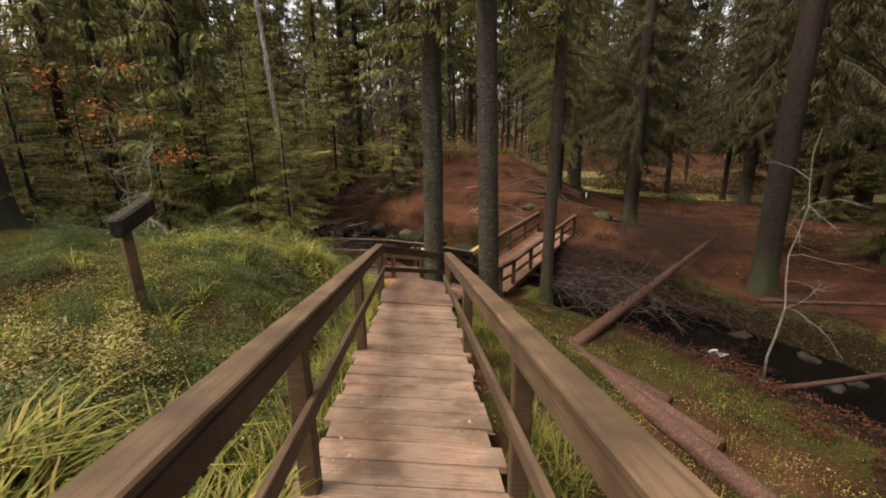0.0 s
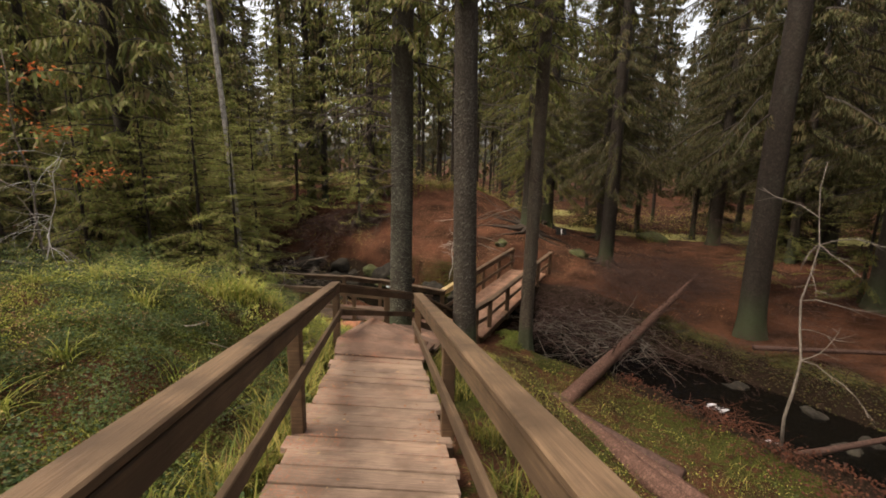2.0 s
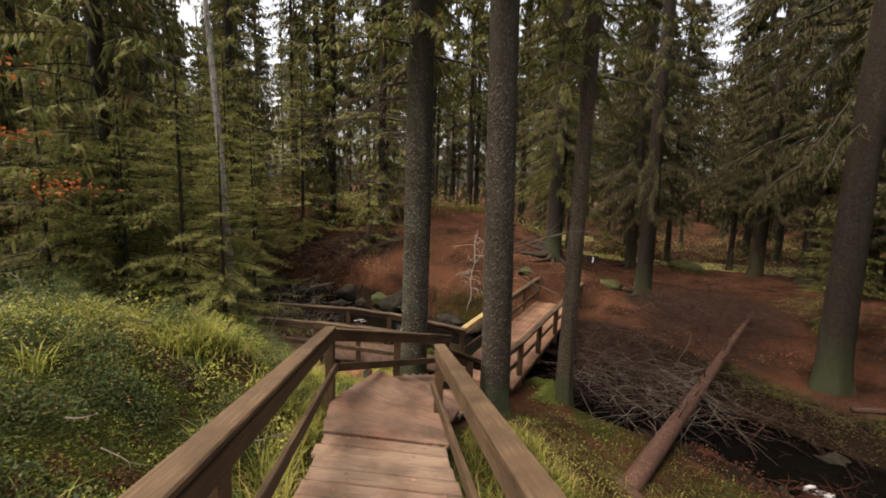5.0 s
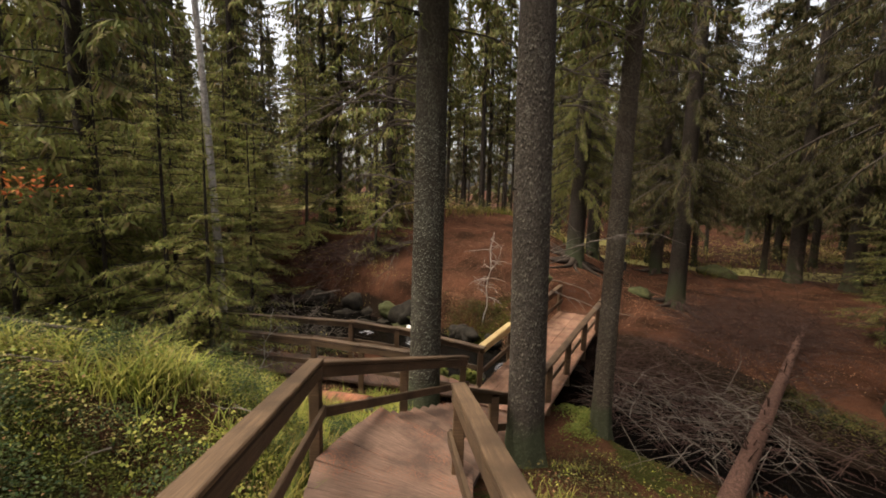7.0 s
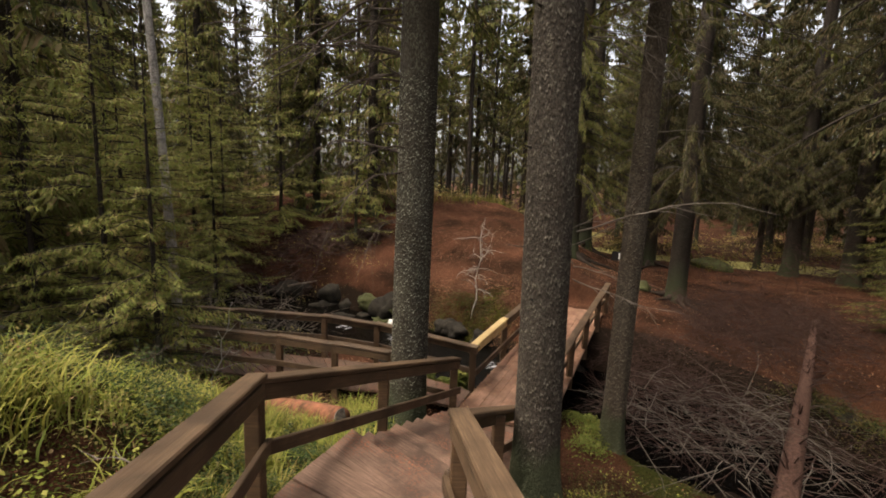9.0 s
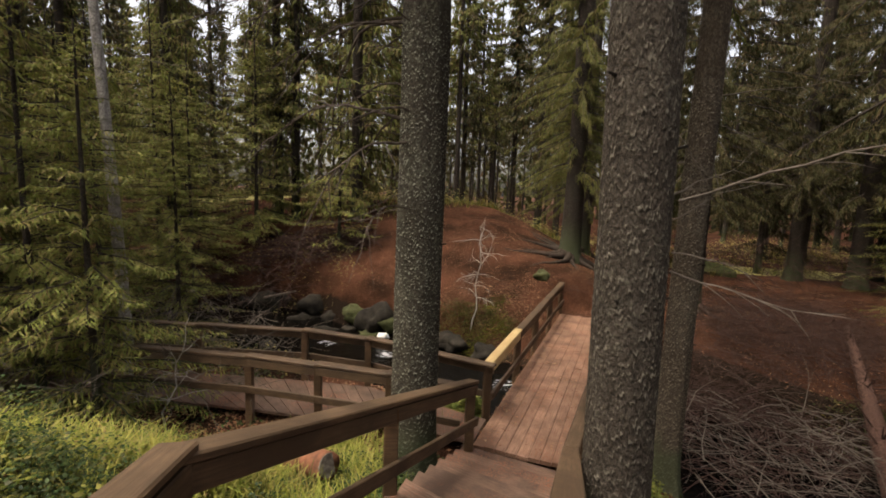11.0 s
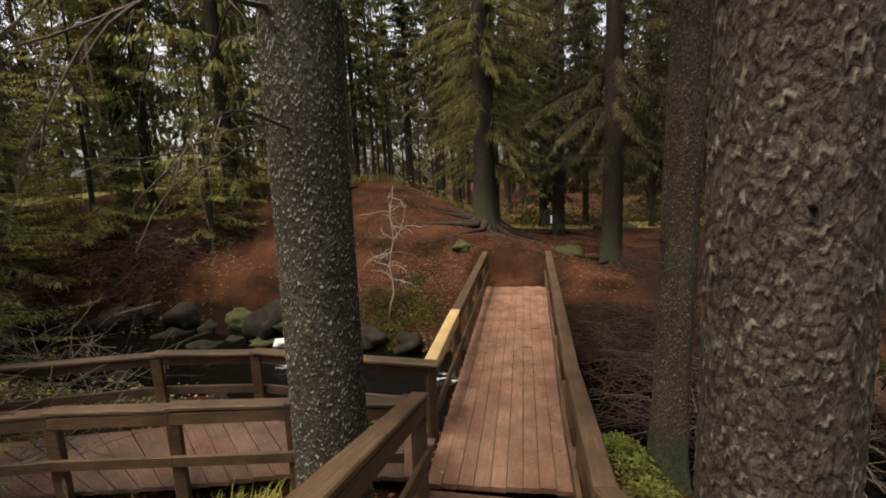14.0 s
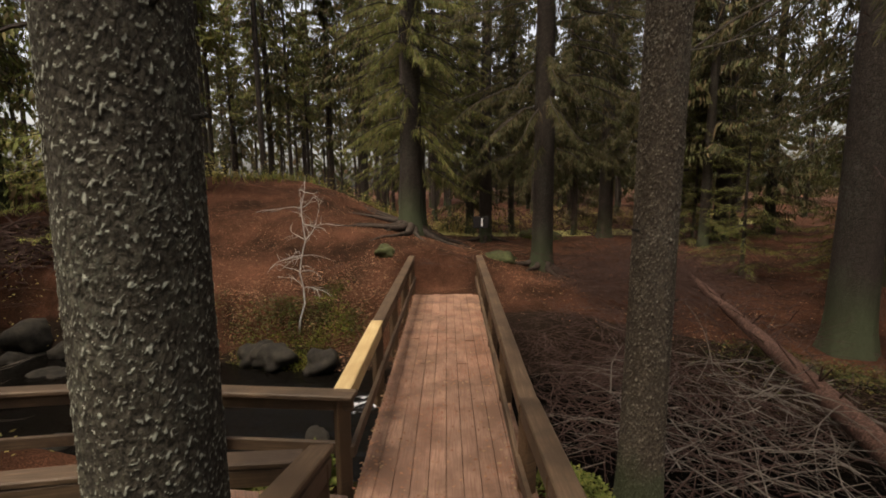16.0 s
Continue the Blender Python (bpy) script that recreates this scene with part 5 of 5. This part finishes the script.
# ---- ground cover ----
def blades(name, label, spots, n, length, width, mat, seed, spread=0.10, lean=0.9):
    """Curved grass blades in tufts. spots: (x, y) of tufts."""
    rng = np.random.default_rng(seed)
    S = np.array(spots)[rng.integers(0, len(spots), n)]
    x, y = S[:, 0] + rng.normal(0, spread, n), S[:, 1] + rng.normal(0, spread, n)
    z = ground_z(x, y) - 0.02
    a = rng.uniform(0, 2 * np.pi, n)
    L = length * rng.uniform(0.45, 1.25, n)
    k = lean * rng.uniform(0.4, 1.2, n)
    dirx, diry = np.cos(a), np.sin(a)
    W = width * rng.uniform(0.6, 1.3, n)
    rows = []
    for s, w in ((0.0, 0.8), (0.35, 1.0), (0.7, 0.75), (1.0, 0.08)):
        h = L * (s - 0.42 * k * s ** 2.2)
        o = L * k * 0.75 * s ** 1.8
        px, py, pz = x + dirx * o, y + diry * o, z + h
        rows.append((px - diry * W * w / 2, py + dirx * W * w / 2, pz))
        rows.append((px + diry * W * w / 2, py - dirx * W * w / 2, pz))
    V = np.stack([np.stack(r, 1) for r in rows], 1).reshape(-1, 3)
    b = np.arange(n)[:, None] * 8
    Q = np.concatenate([b + np.array([[i, i + 1, i + 3, i + 2]]) for i in (0, 2, 4)])
    return tagged(part(name, fast_mesh(name, V, Q), mat), label, "grass", kind="stuff")


def leaves(name, label, spots, n, size, mat, seed, spread=0.12, height=0.22, flat=0.5, category="undergrowth", up=0.0):
    """Small leaves in low domes round the given spots."""
    rng = np.random.default_rng(seed)
    pick = rng.integers(0, len(spots), n)
    S, size_of = np.array(spots)[pick], rng.uniform(0.35, 1.35, len(spots))[pick]
    dx, dy = rng.normal(0, spread, n), rng.normal(0, spread, n)
    x, y = S[:, 0] + dx, S[:, 1] + dy
    hh = height * (size_of if height > 0.15 else 1.0) * np.clip(1 - (dx * dx + dy * dy) / (spread * spread * 5), 0.1, 1)
    z = ground_z(x, y) + hh * rng.random(n) ** 0.6 + 0.006
    a = rng.uniform(0, 2 * np.pi, n)
    d = unit(np.stack([np.cos(a), np.sin(a), rng.normal(up, 0.35, n) if height > 0.05 else rng.normal(0.05, 0.12, n)], 1))
    L = size * rng.uniform(0.6, 1.3, n)
    V, Q = diamonds(np.stack([x, y, z], 1), d, L, L * rng.uniform(0.45, 0.7, n), rng, flat)
    return tagged(part(name, fast_mesh(name, V, Q), mat), label, category, kind="stuff")


def scatter(n, x0, x1, y0, y1, seed, ok=None):
    rng = random.Random(seed)
    out = []
    while len(out) < n:
        x, y = rng.uniform(x0, x1), rng.uniform(y0, y1)
        if ok is None or ok(x, y):
            out.append((x, y))
    return out


def deck_x(y):
    return float(np.interp(y, [-3, 6.2, 7.1, 8.0, 10.2], [-0.52, -1.02, -1.08, -0.7, 0.25]))


def off_left(x, y):
    return x < deck_x(y) - 0.10


def dry_right(x, y):
    return off_right(x, y) and stream_side(np.array([x]), np.array([y]))[0] < -2.0


def off_right(x, y):
    return x > float(np.interp(y, [-3, 6.2, 7.0, 8.7, 9.8], [0.62, 0.2, 0.25, 1.0, 1.5])) + 0.06


blades("grass", "long yellow-green sedge drooping beside the steps", scatter(64, -2.7, -0.5, -1.5, 2.2, 1, off_left), 3400, 0.46, 0.014, GRASS, 1, 0.08, 1.35)
blades("grass", "yellow-green sedge along the edge of the steps", [(deck_x(y) - 0.22 + 0.1 * math.sin(y * 5), y) for y in np.arange(-1, 8.5, 0.14)], 4200, 0.34, 0.010, GRASS, 2, 0.08)
blades("grass", "brightened yellow-green grass on the crest of the mound", scatter(60, -4.2, -1.3, 6.8, 9.0, 3, off_left), 3000, 0.36, 0.011, GRASS_BRIGHTENED, 3, 0.09, 1.2)
blades("grass", "bright grass between the steps and the side boardwalk", scatter(90, -4.6, -0.6, 8.6, 10.7, 4, off_left), 6500, 0.32, 0.010, GRASS_BRIGHTENED, 4, 0.10)
blades("grass", "green grass along the lower side of the steps", scatter(60, 0.3, 1.1, 0.5, 6.8, 5, off_right), 3800, 0.26, 0.008, GRASS, 5, 0.07)
blades("grass", "thin grass on the stream bank", scatter(60, 1.2, 4.6, 2.5, 8.5, 6, dry_right), 1500, 0.18, 0.006, GRASS, 6, 0.12)
blades("grass", "coarse grass at the far edge of the clearing", scatter(120, -4, 24, 21, 28, 7), 4200, 0.42, 0.02, GRASS, 7, 0.3)
blades("grass", "large sedge clump in front of the mound", scatter(20, -2.4, -0.9, 0.6, 1.7, 8, off_left), 1400, 0.62, 0.021, GRASS, 8, 0.07, 1.45)

mound = scatter(130, -5.4, -1.0, 2.0, 8.4, 11, off_left)
leaves("bilberry_bushes", "low dark green bilberry bushes in patches on the mound", mound, 110000, 0.021, BERRY, 11, 0.14, 0.42, 0.7)
leaves("mound_moss", "olive and yellow-green moss carpet over the mound", scatter(1500, -6.0, -0.9, 0.4, 9.0, 12, off_left), 170000, 0.019, MOSS, 12, 0.12, 0.05, 0.9, up=1.1)
leaves("mound_litter", "brown leaf litter between the mound plants", scatter(60, -5.0, -0.9, 1.0, 8.5, 13, off_left), 7000, 0.018, LITTER, 13, 0.16, 0.06, 0.6)
leaves("yellow_shrub", "yellowing low shrub beside the sedge", scatter(22, -3.3, -2.2, 2.3, 3.4, 14), 5200, 0.028, YELLOW, 14, 0.12, 0.42, 0.8)
leaves("herbs", "pale green and yellow herbs at the deck's edge", scatter(60, -2.2, -0.6, 0.2, 3.5, 15, off_left), 2500, 0.024, YELLOW, 15, 0.10, 0.25, 0.7)
leaves("bank_herbs", "low herbs and moss on the stream bank", scatter(300, 0.6, 5.0, 1.5, 9.2, 16, dry_right), 11000, 0.028, BANK_HERB, 16, 0.16, 0.10, 0.5, up=0.4)
leaves("bank_moss_tufts", "yellow-green moss and small leaves on the stream bank", scatter(130, 0.8, 4.8, 1.5, 9.2, 36, dry_right), 5200, 0.024, GRASS_BRIGHTENED, 36, 0.13, 0.06, 0.5, up=0.5)
leaves("bank_leaves", "brown fallen leaves on the mossy bank", scatter(260, 0.9, 5.2, 2.0, 9.5, 17, dry_right), 1100, 0.03, LITTER, 17, 0.3, 0.03, 0.3)
leaves("foot_herbs", "green herbs round the foot of the trees", scatter(70, -1.4, 0.1, 8.3, 10.3, 18, off_left), 9000, 0.035, BERRY, 18, 0.10, 0.2, 0.6)
leaves("bank_needles", "brown fallen leaves and needles on the far bank", scatter(400, -1, 9, 14.2, 22, 19, lambda x, y: stream_side(np.array([x]), np.array([y]))[0] > 1.3), 14000, 0.032, LITTER, 19, 0.3, 0.02, 0.3)
leaves("bank_shrubs", "yellow-green low shrubs along the far water's edge", [(0.4, 15.9), (0.7, 15.7), (1.2, 15.45), (1.5, 15.2), (0.0, 16.3), (2.0, 14.9), (0.9, 15.6)], 2600, 0.04, BANK_HERB, 20, 0.15, 0.26, 0.7)
leaves("side_leaves", "brown leaves beside the side boardwalk", scatter(120, -4.5, 0.2, 9.9, 12.6, 21, lambda x, y: off_left(x, y)), 5000, 0.05, LITTER, 21, 0.2, 0.03, 0.3)
leaves("ferns", "bright fern fronds by the water under the handrail", [(0.05, 11.6), (0.35, 11.45), (0.6, 11.5), (-0.3, 11.9)], 1400, 0.09, LITTER_GREEN, 22, 0.09, 0.3, 0.4)
leaves("bridge_foot_plants", "yellowing plants beside the bridge", [(2.2, 10.0), (2.35, 10.3), (2.15, 10.5), (2.5, 10.6), (2.0, 9.7)], 3800, 0.035, LITTER_GREEN, 23, 0.12, 0.25, 0.6)
leaves("track_leaves", "rusty leaves on the low ground beyond the brushwood", scatter(300, 5, 16, 11.5, 20, 24, lambda x, y: stream_side(np.array([x]), np.array([y]))[0] > 1.3), 7000, 0.04, LITTER, 24, 0.35, 0.02, 0.3)
leaves("far_undergrowth", "yellow-brown undergrowth at the wood's far edge", scatter(260, -12, 26, 23, 32, 25), 16000, 0.10, YELLOW, 25, 0.4, 0.9, 0.8)
leaves("left_undergrowth", "green and brown undergrowth below the young spruces", scatter(260, -10, -2.2, 10.4, 17, 26, lambda x, y: abs(stream_side(np.array([x]), np.array([y]))[0]) > 1.4), 16000, 0.05, BERRY, 26, 0.2, 0.25, 0.7)


# leaves and needles blown onto the boards
def deck_litter():
    rng = np.random.default_rng(9)
    n = 2200
    s, o = rng.uniform(-0.3, 5.5, n), rng.uniform(0, 1, n)
    o = np.where(rng.random(n) < 0.7, np.where(rng.random(n) < 0.6, o ** 3 * 0.5, 1 - o ** 3 * 0.5), o) * 1.15
    x, y = ORIG.x + U.x * s + W.x * o, ORIG.y + U.y * s + W.y * o
    z = np.full(n, BRIDGE_Z + 0.008)
    m = 260
    y2 = rng.uniform(0, 6.2, m)
    x2 = np.interp(y2, [0, 6.2], [0.0, -0.42]) + rng.choice([-1, 1], m) * rng.uniform(0.2, 0.5, m)
    z2 = np.interp(y2, [-2.6, 6.3], [0.735, -1.065]) + 0.045
    x, y, z = np.concatenate([x, x2]), np.concatenate([y, y2]), np.concatenate([z, z2])
    n = len(x)
    a = rng.uniform(0, 6.283, n)
    L = rng.uniform(0.010, 0.04, n)
    V, Q = diamonds(np.stack([x, y, z], 1), unit(np.stack([np.cos(a), np.sin(a), rng.normal(0, 0.05, n)], 1)), L, L * 0.6, rng, 0.12)
    return fast_mesh("deck_leaves", V, Q)


tagged(part("deck_leaves", deck_litter(), LITTER), "small fallen leaves scattered over the boards", "leaves", kind="stuff")


leaves("front_herbs", "mixed green and yellowing plants among the sedge", scatter(110, -3.0, -0.6, -0.5, 3.2, 31, off_left), 16000, 0.028, BERRY, 31, 0.12, 0.26, 0.8)
leaves("front_litter", "yellowed dead leaves among the sedge", scatter(60, -3.0, -0.6, -0.5, 2.4, 32, off_left), 1200, 0.03, YELLOW, 32, 0.14, 0.2, 0.8)
leaves("mound_browns", "brown dying fronds between the bilberry bushes", scatter(40, -5.0, -1.2, 2.6, 8.0, 33, off_left), 3000, 0.02, LITTER, 33, 0.13, 0.2, 0.8)
leaves("crest_herbs", "pale yellow-green plants along the crest of the mound", scatter(90, -4.6, -1.3, 6.2, 9.6, 34, off_left), 6000, 0.026, YELLOW, 34, 0.12, 0.28, 0.8)
blades("grass", "grass growing round the orange log", scatter(40, -2.6, -0.9, 8.8, 10.1, 41), 2600, 0.34, 0.008, GRASS, 41, 0.08)
brush("brushwood", "dark sticks caught on the pool's far bank", 260, -3.0, 19.0, 2.2, 0.5, 0.0, 0.4, 0.8, 0.012, BRUSH, 42, 0.35, True)
brush("brushwood", "fine brown twiggy thicket on the low far bank", 520, 7.6, 13.6, 1.9, 1.5, -2.15, -1.6, 0.7, 0.003, BRUSH, 43, 1.0)
brush("brushwood", "dry bracken stalks along the stream's far side", 300, 8.5, 9.0, 2.2, 1.6, -2.5, -2.1, 0.5, 0.003, BRUSH, 44, 1.0)
brush("brushwood", "fallen twigs strewn over the needle bank", 160, 5.5, 17.5, 4.0, 2.8, -1.75, -1.6, 0.5, 0.006, BRUSH, 45, 0.1)
leaves("mound_broadleaf", "clusters of bright broad-leaved plants on the mound", scatter(60, -4.8, -1.2, 5.6, 8.4, 34, off_left), 5000, 0.032, GRASS_BRIGHTENED, 34, 0.09, 0.36, 0.7)
leaves("bank_moss_carpet", "dark olive moss carpet sloping to the stream", scatter(260, 0.5, 5.6, 0.5, 9.4, 51, dry_right), 34000, 0.02, BANK_MOSS, 51, 0.14, 0.045, 0.9, up=1.0)
brush("brushwood", "rust-red dead bracken fronds beside the water", 150, 5.15, 7.3, 0.55, 1.1, 0.02, 0.24, 0.35, 0.005, RUST, 52, 0.7, True)
leaves("bank_fronds", "withered reddish fronds along the water's edge", scatter(110, 3.8, 7.0, 3.6, 9.2, 53, lambda x, y: -2.5 < stream_side(np.array([x]), np.array([y]))[0] < -1.0), 6500, 0.045, FROND, 53, 0.12, 0.18, 0.8)
leaves("far_bank_herbs", "dark moss and herbs hanging over the far water's edge", scatter(200, 4.8, 9.6, 6.2, 11.4, 54, lambda x, y: 1.2 < stream_side(np.array([x]), np.array([y]))[0] < 2.1), 12000, 0.04, BANK_HERB, 54, 0.12, 0.14, 0.7)
brush("brushwood", "dead stalks on the far water's edge", 240, 7.2, 9.2, 1.6, 1.3, 0.0, 0.3, 0.5, 0.005, BRUSH, 55, 0.8, True)
leaves("bank_edge_litter", "orange-brown leaves drifted along the far bank's edge", scatter(160, -0.2, 3.4, 14.2, 16.4, 61, lambda x, y: stream_side(np.array([x]), np.array([y]))[0] > 1.0), 6000, 0.034, LITTER, 61, 0.16, 0.03, 0.4)
leaves("bank_edge_moss", "yellowish moss hummock at the far water's edge", scatter(50, 0.1, 2.0, 14.7, 15.7, 62, lambda x, y: stream_side(np.array([x]), np.array([y]))[0] > 0.9), 7000, 0.03, MOSS, 62, 0.12, 0.12, 0.9, up=0.8)
leaves("mound_tops", "yellow-green moss cushions on the mound", scatter(46, -5.2, -1.1, 3.0, 8.6, 63, off_left), 16000, 0.02, GRASS_BRIGHTENED, 63, 0.13, 0.10, 0.9, up=1.0)
blades("grass", "single sedge tufts on the mound side", scatter(34, -4.2, -1.2, 2.5, 7.5, 64, off_left), 1100, 0.30, 0.009, GRASS_BRIGHTENED, 64, 0.04, 1.3)
leaves("dry_undergrowth", "yellow-brown dry undergrowth between the young spruces", scatter(200, -9, -1.5, 12.8, 20, 71, lambda x, y: abs(stream_side(np.array([x]), np.array([y]))[0]) > 1.5), 9000, 0.05, YELLOW, 71, 0.2, 0.3, 0.7)
brush("brushwood", "brown thicket of dead spruce twigs over the fallen trunk", 280, 6.2, 11.6, 1.3, 1.1, 0.05, 0.75, 0.7, 0.005, BRUSH, 72, 0.8, True)
